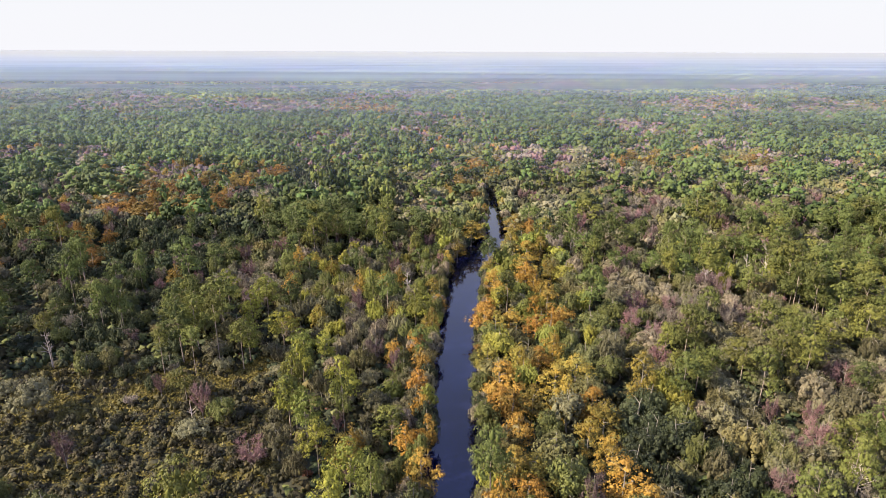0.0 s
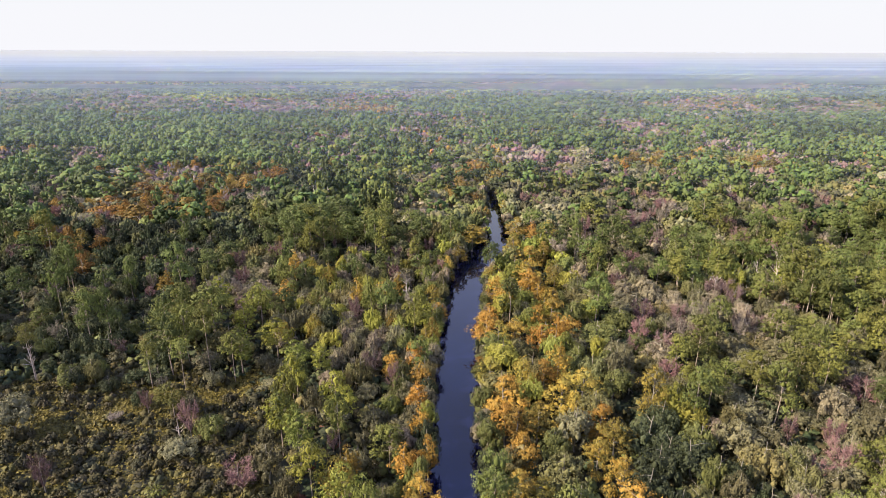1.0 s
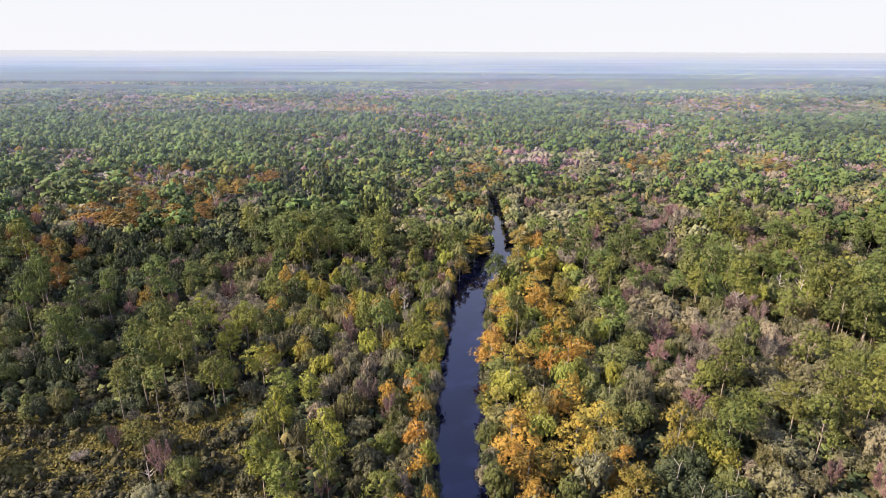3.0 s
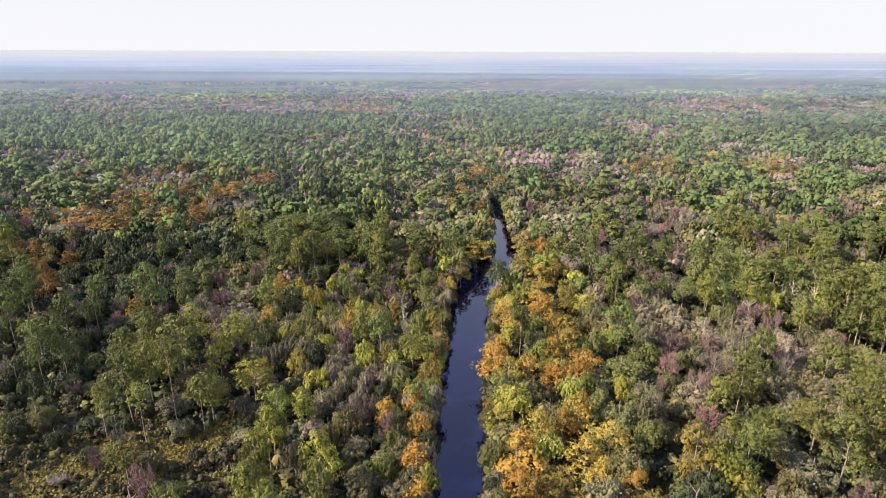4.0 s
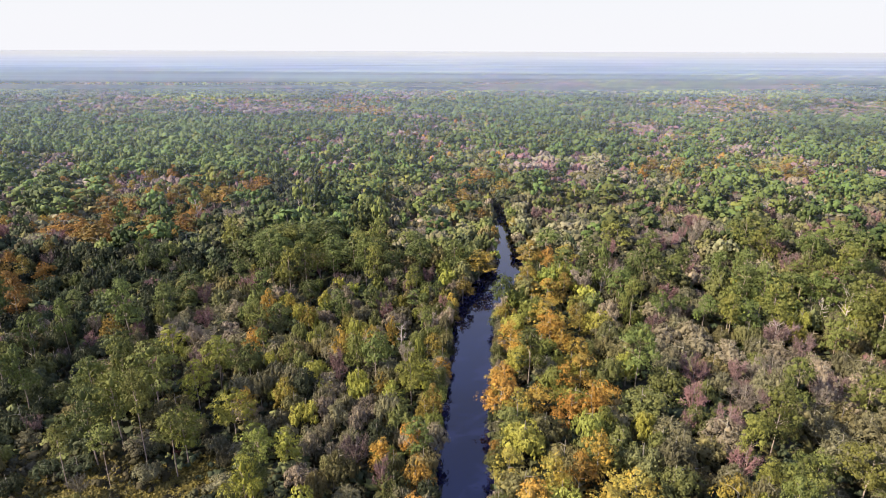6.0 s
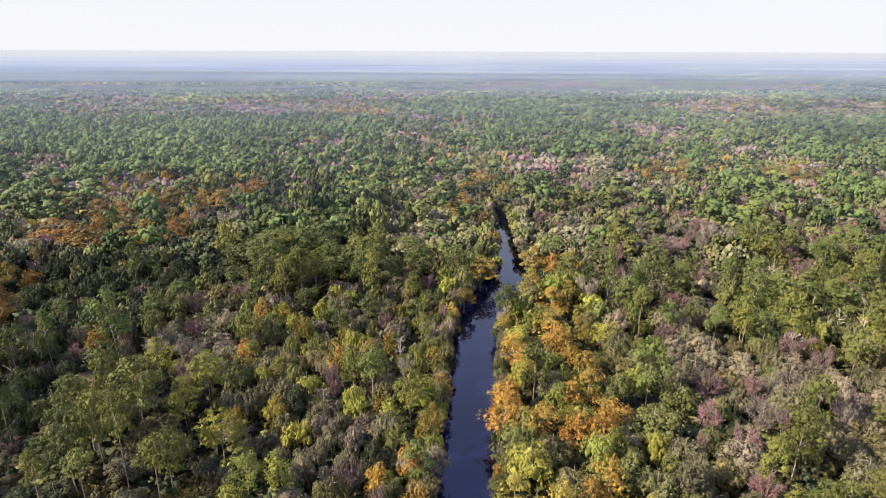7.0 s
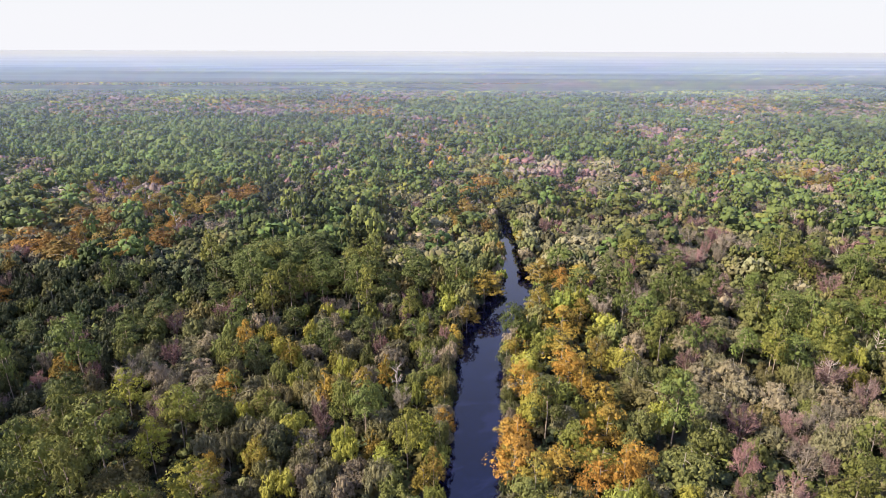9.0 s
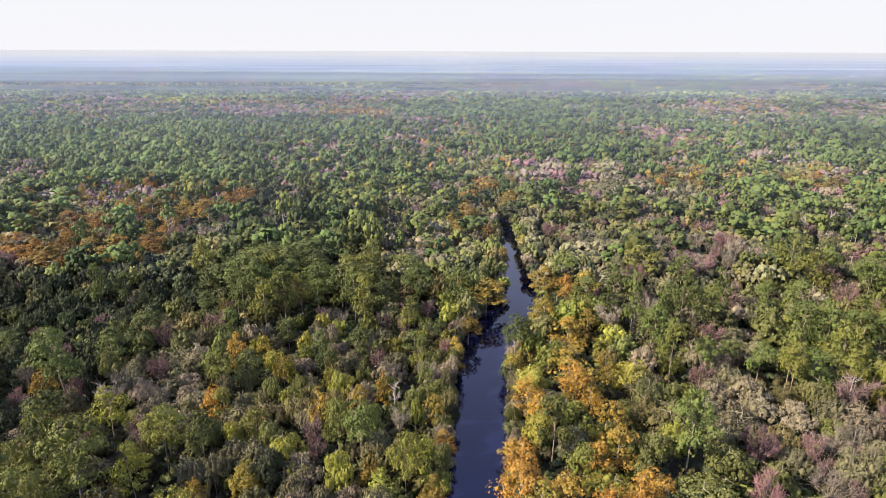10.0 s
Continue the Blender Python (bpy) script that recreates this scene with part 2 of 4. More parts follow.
def lobes(kind, rng, few=False):
    """Clumps of a crown of radius 1: centre and half axes. z = 0 is the crown's foot."""
    out = []
    if kind in ("pine", "slim"):
        for i in range(7 if few else 17):
            z, a = rng.uniform(0.1, 1.15), i * 2.4 + rng.uniform(-0.6, 0.6)
            r = (0.98 - 0.45 * abs(z - 0.6)) * math.sqrt(rng.uniform(0.05, 1.0))
            s = rng.uniform(0.32, 0.48) if few else rng.uniform(0.22, 0.38)
            out.append((r * math.cos(a), r * math.sin(a), z, s, s, s * rng.uniform(0.5, 0.8)))
        out.append((0, 0, 1.2, 0.45, 0.45, 0.32))
    elif kind == "cypress":
        for i in range(7 if few else 20):
            z = 0.1 + 1.15 * rng.uniform(0, 1)
            a, r = i * 2.4 + rng.uniform(-0.5, 0.5), (1.0 - 0.40 * abs(z - 0.45)) * math.sqrt(rng.uniform(0.03, 1.0))
            s = rng.uniform(0.24, 0.40) * (1.3 if few else 1.0)
            out.append((r * math.cos(a), r * math.sin(a), z, s, s, s * rng.uniform(0.38, 0.55)))
        out.append((0, 0, 1.3, 0.36, 0.36, 0.28))
    elif kind == "shrub":
        for i in range(3 if few else 5):
            a, r = rng.uniform(0, 6.28), rng.uniform(0, 0.6)
            s = rng.uniform(0.35, 0.6)
            out.append((r * math.cos(a), r * math.sin(a), rng.uniform(0.25, 0.7), s, s, s * rng.uniform(0.8, 1.1)))
    else:
        for i in range(7 if few else rng.integers(15, 20)):
            a, r = i * 2.4 + rng.uniform(-0.5, 0.5), math.sqrt(rng.uniform(0, 0.72))
            s = rng.uniform(0.30, 0.48) if few else rng.uniform(0.22, 0.38)
            z = 0.95 * math.sqrt(max(0.05, 1 - r * r)) * rng.uniform(0.75, 1.1)
            out.append((r * math.cos(a), r * math.sin(a), z, s, s, s * rng.uniform(0.7, 0.95)))
        out.append((0, 0, 0.5, 0.6, 0.6, 0.4))
    return np.array(out)


def tuft_places(rng, L, n):
    """Places for n tufts on the outside of a crown's clumps, with the way each one faces."""
    w = (L[:, 3] * L[:, 5]) ** 0.9
    P, D = np.zeros((0, 3)), np.zeros((0, 3))
    while len(P) < n:
        k = 3 * n
        q = L[rng.choice(len(L), k, p=w / w.sum())]
        d = rng.normal(0, 1, (k, 3))
        d[:, 2] = np.abs(d[:, 2]) * np.where(rng.uniform(0, 1, k) < 0.82, 1, -0.7)
        d /= np.linalg.norm(d, axis=1)[:, None]
        p = q[:, :3] + d * q[:, 3:6] * rng.uniform(0.86, 1.06, (k, 1))
        deep = (((p[:, None] - L[None, :, :3]) / L[None, :, 3:6]) ** 2).sum(2).min(1)
        keep = deep > 0.62
        d = d / q[:, 3:6] * q[:, 5:6]
        P, D = np.concatenate([P, p[keep]]), np.concatenate([D, d[keep]])
    D = D + np.array([0, 0, 0.15])
    return P[:n], D[:n] / np.linalg.norm(D[:n], axis=1)[:, None]


def tufts(rng, P, D, size, sides=5, tall=0.75):
    """Small ragged domes of foliage, one at each place."""
    k = len(P)
    a = np.cross(D, rng.normal(0, 1, (k, 3)))
    a /= np.linalg.norm(a, axis=1)[:, None] + 1e-9
    c = np.cross(D, a)
    s = size * rng.uniform(0.65, 1.35, (k, 1))
    ang = np.arange(sides) * 2 * np.pi / sides
    ring = [P + s * rng.uniform(0.7, 1.25, (k, 1)) * (a * math.cos(t) + c * math.sin(t)) - D * s * rng.uniform(0.1, 0.65, (k, 1)) for t in ang]
    v = np.stack([P + D * s * tall] + ring, 1).reshape(-1, 3)
    base = np.arange(k)[:, None, None] * (sides + 1)
    t = np.array([(0, 1 + j, 1 + (j + 1) % sides) for j in range(sides)])[None] + base
    return v, t.reshape(-1, 3)


def cores(rng, L, share):
    """The dark inner mass of a crown's clumps."""
    return [(OCT_V * rng.uniform(0.8, 1.15, (6, 1)) * q[3:6] * share + q[:3], OCT_T) for q in L]


def leafy(kind, rng, leaves, size, tuft=0.15, per=17):
    """A leafy crown seen from near: clumps that break up into tufts of many small sprays."""
    L = lobes(kind, rng)
    pieces = cores(rng, L, 0.5 if kind in ("pine", "slim", "cypress") else 0.68)
    n = leaves // per
    P, D = tuft_places(rng, L, n)
    if kind in ("pine", "slim", "cypress"):
        D = D * np.array([1, 1, 0.6]) + np.array([0, 0, 0.5])
        D /= np.linalg.norm(D, axis=1)[:, None]
    k = rng.integers(0, n, leaves)
    u = rng.normal(0, 1, (leaves, 3))
    u /= np.linalg.norm(u, axis=1)[:, None]
    u = np.where((u * D[k]).sum(1)[:, None] < -0.2, -u, u)
    s = tuft * rng.uniform(0.6, 1.4, n)[k][:, None]
    flat = np.array([1.35, 1.35, 0.42]) if kind in ("pine", "slim", "cypress") else np.array([1.0, 1.0, 0.85])
    p = P[k] + u * s * rng.uniform(0.55, 1.08, (leaves, 1)) * flat
    inner = sum(len(t) for _, t in pieces)
    pieces.append(sprays(rng, p, u * 0.7 + D[k] * 0.6, size, 0.55))
    return (*join(pieces), inner)


def clumpy(kind, rng, count, size, leaves=0, leaf_size=0.1, few=True):
    """A crown seen from far: tufts all over its clumps, with a thin fringe of sprays."""
    L = lobes(kind, rng, few)
    pieces = cores(rng, L[:12 if count > 60 else 5 if count > 20 else 2 if count > 8 else 1 if count > 2 else 0], 0.8)
    P, D = tuft_places(rng, L, count)
    pieces.append(tufts(rng, P, D, size))
    inner = sum(len(t) for _, t in pieces)
    if leaves:
        k = rng.integers(0, count, leaves)
        u = rng.normal(0, 1, (leaves, 3))
        u /= np.linalg.norm(u, axis=1)[:, None]
        pieces.append(sprays(rng, P[k] + u * size * 0.8 + D[k] * size * 0.4, D[k] + 0.4 * u, leaf_size, 0.4))
    return (*join(pieces), inner)


def twiggy(rng, boughs, twigs, size=0.03):
    """A leafless crown of radius 1: boughs that fork into fine twigs."""
    pieces, ends = [], []
    for i in range(boughs):
        a, r, z = i * 2.4 + rng.uniform(-0.4, 0.4), rng.uniform(0.35, 0.8), rng.uniform(0.55, 1.25)
        end = np.array([r * math.cos(a), r * math.sin(a), z])
        mid = end * np.array([0.4, 0.4, 0.55]) + rng.normal(0, 0.05, 3)
        pieces.append(tube([(0, 0, 0), mid, end], [size * 1.6, size, size * 0.4], 3))
        ends += [mid * 0.5 + end * 0.5, end, end]
    ends = np.array(ends)
    k = rng.integers(0, len(ends), twigs)
    way = rng.normal(0, 1, (twigs, 3)) * np.array([1, 1, 0.7]) + ends[k] * 0.9 + np.array([0, 0, 0.25])
    way /= np.linalg.norm(way, axis=1)[:, None]
    p0 = ends[k] + rng.normal(0, 0.07, (twigs, 3))
    p1 = p0 + way * rng.uniform(0.16, 0.42, (twigs, 1))
    side = np.cross(way, rng.normal(0, 1, (twigs, 3)))
    side /= np.linalg.norm(side, axis=1)[:, None] + 1e-9
    w = rng.uniform(0.007, 0.018, (twigs, 1)) * (1.0 if twigs > 200 else 3.0)
    v = np.stack([p0 - side * w, p0 + side * w, p1], 1).reshape(-1, 3)
    pieces.append((v, np.arange(3 * twigs).reshape(twigs, 3)))
    k = rng.integers(0, twigs, twigs // 4)
    pieces.append(sprays(rng, p1[k] * 0.75 + p0[k] * 0.25, way[k], 0.055, 1.5))       # lichen and last leaves
    return (*join(pieces), 0)


# ------------------------------------------------------------------ plan
# The river: distance along the valley, its left and its right bank.
RIVER = [(-400, -60, -46), (-120, -22, -9), (40, -7, 6), (114, -4.4, 9.6), (157, -4.8, 10.8), (195, -3.4, 13.2), (218, -0.8, 16), (244, 0.4, 18.2), (265, 2.6, 20.8), (282, 5.6, 28.0),
         (300, 13, 35.5), (321, 23, 38.5), (349, 25, 37.5), (400, 27, 39.5), (435, 27, 36), (462, 22, 30), (490, 14, 19)]
RY, RL, RR = (np.array(c, float) for c in zip(*RIVER))


def banks(y):
    return np.interp(y, RY, RL), np.interp(y, RY, RR)


def off_river(x, y):
    """Metres from the nearer bank; negative on the water."""
    a, c = banks(y)
    d = np.maximum(a - x, x - c)
    return np.where((np.asarray(y) > RY[0]) & (np.asarray(y) < RY[-1]), d, 50.0)


def in_glade(x, y):
    """The open, bushy ground to the left of the near stretch: 1 inside, 0 outside."""
    e = ((x + 98) / 62) ** 2 + ((y - 128) / 46) ** 2
    return np.clip((1.25 - e) * 2.5, 0, 1)


def in_meadow(x, y):
    """The strip of palmettos in the glade."""
    s = (x + 95) * 0.36 + 155
    return np.clip(1.15 - np.abs(y - s + 4 * np.sin(x * 0.23)) / 8.0, 0, 1) * np.clip((x + 165) / 12, 0, 1) * np.clip((-52 - x) / 8, 0, 1)


# ------------------------------------------------------------------ ground, water, distance
def rise(y):
    """How far the plain has climbed, kilometres off."""
    return 61 * np.clip((np.asarray(y) - 2000) / 2950, 0, 1) ** 1.8


def grid_lines(*stretches):
    out = []
    for a, c, step in stretches:
        out += list(np.arange(a, c, step))
    return np.array(out)


gx = grid_lines((-4900, -700, 350), (-700, -80, 20), (-80, 80, 2), (80, 700, 20), (700, 5250, 350))
gy = grid_lines((-1600, -400, 200), (-400, 40, 20), (40, 660, 2.5), (660, 1200, 20), (1200, 5000, 200), (5000, 14001, 1000))
X, Y = np.meshgrid(gx, gy)
bank = off_river(X, Y)
Z = 0.45 + 0.25 * np.sin(X * 0.11 + 1.3) * np.sin(Y * 0.09) + rise(Y)
Z = np.where(bank < 2.0, np.clip(-1.6 + (bank + 2.0) * 0.55, -1.6, 0.6), Z)
nx, ny = len(gx), len(gy)
i0 = (np.arange(ny - 1)[:, None] * nx + np.arange(nx - 1)[None, :]).ravel()
tris = np.concatenate([np.stack([i0, i0 + 1, i0 + nx + 1], 1), np.stack([i0, i0 + nx + 1, i0 + nx], 1)])
ground = new("ground", mesh_from("ground", np.stack([X, Y, Z], 2).reshape(-1, 3), tris, [GROUND], smooth=np.ones(len(tris))))
tagged(ground, "dark leaf-littered swamp forest floor under the trees", "ground", kind="structure")

wy = np.arange(-400, 490, 4.0)
wa, wc = banks(wy)
wv = np.concatenate([np.stack([wa - 2.5, wy, 0 * wy], 1), np.stack([wc + 2.5, wy, 0 * wy], 1)])
k = np.arange(len(wy) - 1)
m_ = len(wy)
water = new("water", mesh_from("water", wv, np.concatenate([np.stack([k, k + m_, k + m_ + 1], 1), np.stack([k, k + m_ + 1, k + 1], 1)]), [WATER], smooth=np.ones(2 * len(k))))
tagged(water, "narrow dark blackwater creek reflecting sky and trees", "creek", kind="structure")

# An added sheet stands in for haze, painted into its cover and tint: thin over the near woods, denser with every
# kilometre, closed at the horizon. The sun and the sky light it.
HAZE_SHEET, n, l, b = material("painted_haze")
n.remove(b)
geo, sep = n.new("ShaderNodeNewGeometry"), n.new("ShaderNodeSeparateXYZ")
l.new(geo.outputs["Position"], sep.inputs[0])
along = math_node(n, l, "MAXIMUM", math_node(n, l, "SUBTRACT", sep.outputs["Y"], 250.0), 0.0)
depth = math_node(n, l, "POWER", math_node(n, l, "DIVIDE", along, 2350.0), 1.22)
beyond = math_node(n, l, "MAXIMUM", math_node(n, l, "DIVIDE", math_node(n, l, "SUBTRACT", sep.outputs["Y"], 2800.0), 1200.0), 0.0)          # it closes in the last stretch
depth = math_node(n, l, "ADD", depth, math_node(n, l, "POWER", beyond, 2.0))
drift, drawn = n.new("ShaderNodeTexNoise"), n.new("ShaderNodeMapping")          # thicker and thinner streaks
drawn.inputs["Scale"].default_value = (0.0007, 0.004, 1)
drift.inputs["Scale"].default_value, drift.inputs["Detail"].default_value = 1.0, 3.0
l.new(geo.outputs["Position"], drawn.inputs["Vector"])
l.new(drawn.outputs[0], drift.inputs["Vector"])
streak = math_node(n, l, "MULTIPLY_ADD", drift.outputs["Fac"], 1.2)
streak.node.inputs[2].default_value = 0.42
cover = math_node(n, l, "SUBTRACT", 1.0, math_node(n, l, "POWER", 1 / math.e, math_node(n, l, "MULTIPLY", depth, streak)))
# haze colour put into the sheet: bluish first, paler far off
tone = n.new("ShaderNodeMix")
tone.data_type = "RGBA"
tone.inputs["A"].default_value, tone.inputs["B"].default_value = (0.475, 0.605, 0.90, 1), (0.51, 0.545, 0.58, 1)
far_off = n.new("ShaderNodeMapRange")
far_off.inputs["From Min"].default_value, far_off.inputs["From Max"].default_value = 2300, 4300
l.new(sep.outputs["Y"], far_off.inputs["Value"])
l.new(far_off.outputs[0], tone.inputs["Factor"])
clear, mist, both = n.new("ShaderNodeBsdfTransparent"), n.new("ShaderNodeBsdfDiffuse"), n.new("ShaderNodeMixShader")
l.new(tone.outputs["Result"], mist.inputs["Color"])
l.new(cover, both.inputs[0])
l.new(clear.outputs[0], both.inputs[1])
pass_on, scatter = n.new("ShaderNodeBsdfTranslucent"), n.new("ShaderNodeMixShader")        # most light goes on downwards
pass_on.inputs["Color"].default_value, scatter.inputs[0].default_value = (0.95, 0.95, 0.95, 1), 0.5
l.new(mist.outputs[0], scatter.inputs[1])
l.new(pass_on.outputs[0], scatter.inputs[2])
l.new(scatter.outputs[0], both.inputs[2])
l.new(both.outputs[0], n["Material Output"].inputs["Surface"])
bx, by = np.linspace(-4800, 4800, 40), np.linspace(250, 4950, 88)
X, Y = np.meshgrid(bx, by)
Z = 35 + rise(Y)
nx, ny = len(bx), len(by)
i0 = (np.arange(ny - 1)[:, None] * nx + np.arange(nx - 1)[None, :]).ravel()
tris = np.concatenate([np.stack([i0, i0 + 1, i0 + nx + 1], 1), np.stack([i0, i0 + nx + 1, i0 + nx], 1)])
haze = new("haze_sheet", mesh_from("haze_sheet", np.stack([X, Y, Z], 2).reshape(-1, 3), tris, [HAZE_SHEET], smooth=np.ones(len(tris))))
tagged(haze, "added sheet painted as pale haze over the distant wooded plain, closing at the horizon", "haze", kind="structure")

# Open fields far out among the woods: x, y, half length, half width.
FIELDS = [(60, 2060, 270, 70), (520, 2020, 60, 38), (1330, 2450, 620, 90), (-120, 3000, 300, 80)]
plots = np.random.default_rng(4)
for fy in np.linspace(1750, 4500, 38):
    FIELDS.append((plots.uniform(-0.72, 0.72) * fy, fy, plots.uniform(90, 420), plots.uniform(22, 62)))
STRAW = speckled("straw_field", [(0.4, (0.16, 0.21, 0.055)), (0.5, (0.22, 0.24, 0.08)), (0.6, (0.33, 0.30, 0.16))], (0.004, 0.02, 0.1))
for fx, fy, fa, fb in FIELDS:
    ang = np.arange(28) * 2 * np.pi / 28
    wob = 1 + 0.12 * np.sin(3 * ang + fx) + 0.06 * np.sin(7 * ang + fy)
    v = np.concatenate([[(fx, fy, 1.3 + rise(fy))], np.stack([fx + fa * wob * np.cos(ang), fy + fb * wob * np.sin(ang), 1.0 + rise(fy + fb * wob * np.sin(ang))], 1)])
    j = np.arange(28)
    tagged(new("field", mesh_from("field", v, np.stack([0 * j, 1 + j, 1 + (j + 1) % 28], 1), [STRAW], smooth=np.ones(28))), "pale open field far out among the woods", "field", kind="structure")


def in_field(x, y):
    return any(((x - fx) / fa) ** 2 + ((y - fy) / fb) ** 2 < 0.95 for fx, fy, fa, fb in FIELDS)


# ------------------------------------------------------------------ where the trees stand
# x, y, crown radius, tint
CYPRESS_NEAR = [(-5, 114, 4.0, 'y'), (-9, 125, 3.1, 'o'), (-6, 140, 2.6, 'o'), (-7, 152, 3.1, 'o'), (-7, 163, 3.5, 'o'), (17, 152, 4.9, 'o'), (19, 139, 3.4, 'o'), (19, 128, 2.9, 'o'),
                (14, 166, 3.0, 'y'), (17, 115, 3.4, 'y'), (22, 112, 4.2, 'y'), (19, 105, 3.4, 'o'), (43, 134, 3.7, 'o'), (37, 127, 2.8, 'y'), (41, 120, 3.0, 'y'), (41, 109, 4.4, 'o'),
                (44, 102, 3.0, 'o'), (33, 152, 4.1, 'y'), (40, 157, 4.7, 'y'), (25, 142, 3.4, 'y'), (16, 141, 3.1, 'y')]
CYPRESS_BEND = [(40, 269, 4.7, 'y'), (36, 249, 4.2, 'o'), (40, 237, 3.2, 'o'), (38, 228, 2.7, 'o'), (42, 221, 3.0, 'o'), (40, 209, 4.0, 'y'), (34, 204, 2.7, 'y'), (43, 195, 3.4, 'o'),
                (33, 190, 3.0, 'o'), (15, 196, 4.4, 'y'), (19, 191, 2.9, 'y'), (17, 206, 3.0, 'o'), (56, 312, 4.5, 'y'), (40, 318, 4.9, 'r'), (35, 288, 3.1, 'o'), (47, 248, 2.5, 'o'),
                (-4, 224, 2.9, 'o'), (-6, 189, 2.3, 'o'), (-45, 196, 2.8, 'o'), (-63, 228, 3.2, 'o'), (-115, 238, 3.3, 'o'), (15, 302, 5.7, 'o'), (7, 276, 2.9, 'o'), (7, 310, 3.1, 'o')]
CYPRESS_FAR = [(26, 488, 8.6, 'r'), (44, 492, 7.7, 'r'), (14, 448, 6.7, 'o'), (11, 410, 6.9, 'o'), (40, 450, 6.0, 'r'), (-200, 352, 7.2, 'r'), (-175, 337, 7.5, 'o'), (-161, 345, 6.7, 'r'),
               (-152, 349, 7.8, 'o'), (-138, 353, 6.8, 'o'), (-183, 391, 7.5, 'r'), (-198, 391, 6.3, 'r'), (-138, 418, 7.4, 'o'), (-130, 437, 7.1, 'o'), (-127, 458, 6.5, 'o'), (-170, 423, 6.9, 'r'),
               (167, 530, 7.5, 'r'), (192, 531, 7.5, 'r'), (200, 502, 7.0, 'r'), (226, 506, 7.1, 'r'), (247, 506, 7.1, 'r'), (259, 501, 6.9, 'o'), (273, 495, 6.8, 'o'), (277, 474, 6.5, 'o')]
PINES = [(-42, 157, 4.4), (92, 149, 5.8), (112, 161, 5.3), (160, 222, 7.0), (142, 179, 6.2), (92, 109, 4.7), (69, 148, 4.8), (82, 179, 5.6), (119, 250, 6.6), (123, 221, 5.6), (105, 122, 4.1),
         (161, 207, 6.4),]
PINES_FAR = [(-67, 207, 4.5), (-27, 211, 4.0), (-10, 198, 4.4), (98, 239, 4.3), (118, 248, 5.0), (142, 273, 6.2), (-96, 208, 4.0), (-158, 453, 7.6), (-48, 339, 6.2), (-32, 332, 6.1)]
PINES_STAND = [(-39, 352, 5.0, 27), (-45, 347, 4.6, 25), (-33, 346, 4.6, 26), (-34, 290, 4.6, 25), (-30, 284, 4.2, 23), (-59, 287, 5.0, 24), (-64, 280, 4.6, 23), (-54, 291, 4.2, 22), (-84, 392, 5.0, 27), (-74, 380, 4.6, 26),
               (-66, 388, 5.0, 26), (-102, 324, 4.8, 24), ]      # x, y, radius, height
OAKS = [(53, 192, 7.0, 'a'), (50, 161, 6.0, 'a'), (42, 150, 4.8, 'b'), (28, 122, 5.4, 'b'), (12, 138, 4.0, 'a'), (52, 137, 6.2, 'c'), (55, 131, 4.4, 'c'), (28, 133, 4.0, 'a'), (31, 225, 5.6, 'l'),
        (38, 214, 4.8, 'l'), (11, 155, 3.6, 'a'), (16, 127, 3.9, 'b'), (14, 116, 4.2, 'b'), (25, 182, 5.2, 'b'), (54, 244, 5.9, 'l'), (23, 218, 4.6, 'l'), (32, 205, 5.0, 'l'), (55, 267, 6.0, 'l')]      # x, y, radius, tint
OAKS_OFF = [(57, 222, 6.2, 'b'), (24, 240, 5.4, 'l'), (60, 127, 6.4, 'c'), (67, 145, 4.0, 'l'), (56, 197, 3.4, 'l'), (64, 204, 5.8, 'a'), (107, 252, 5.8, 'l'), (126, 272, 6.5, 'l'), (128, 256, 6.2, 'l'),
            (-9, 206, 4.6, 'l'), (-48, 222, 5.4, 'b'), (-30, 227, 3.7, 'l')]
MOSSY = [(75, 135, 6.0, 'b'), (70, 180, 5.5, 'a'), (95, 173, 6.2, 'b'), (79, 258, 5.6, 'a'), (75, 235, 5.8, 'a'), (75, 221, 5.2, 'a'), (83, 227, 5.0, 'a'), (-24, 234, 4.5, 'a'), (-18, 247, 4.6, 'a'), (140, 299, 7.5, 'a'),
         (37, 258, 4.2, 'b'), (56, 239, 5.4, 'b'), (84, 148, 5.6, 'b'), (109, 154, 6.0, 'b'), (91, 224, 5.0, 'a'), (98, 258, 5.6, 'b'), (-44, 250, 3.8, 'a'), (-55, 223, 4.4, 'b')]
PINES_GLADE = [(-79, 167, 2.9, 18), (-74, 175, 3.2, 27), (-89, 167, 2.8, 18), (-65, 171, 3.4, 18), (-127, 171, 2.6, 21), (-130, 205, 4.0, 19), (-41, 136, 3.2, 19)]    # x, y, radius, height
PINES_LIGHT = [(-35, 130, 3.4, 20), (-21, 110, 3.3, 19), (-28, 144, 3.3, 21), (-41, 136, 2.6, 20), (-42, 153, 3.0, 21), (-24, 101, 3.0, 17), (-30, 119, 3.2, 18), (-64, 175, 3.6, 18), (-55, 184, 3.6, 17), (-45, 171, 3.4, 16), (-38, 171, 2.8, 15), (-69, 196, 2.8, 19), (-68, 211, 3.6, 18), (-7, 205, 3.4, 14), (-29, 218, 2.6, 15), (-15, 195, 2.6, 13), (-86, 219, 3.2, 18)]      # x, y, radius, height
RUSTY = [(-134, 203, 2.4), (-136, 204, 2.0), (-27, 139, 1.7), (-33, 131, 1.9), (-33, 120, 1.6), (-69, 179, 1.6), (-33, 146, 1.8), (-67, 211, 1.8), (-124, 268, 2.2), (-24, 155, 1.6)]      # x, y, radius
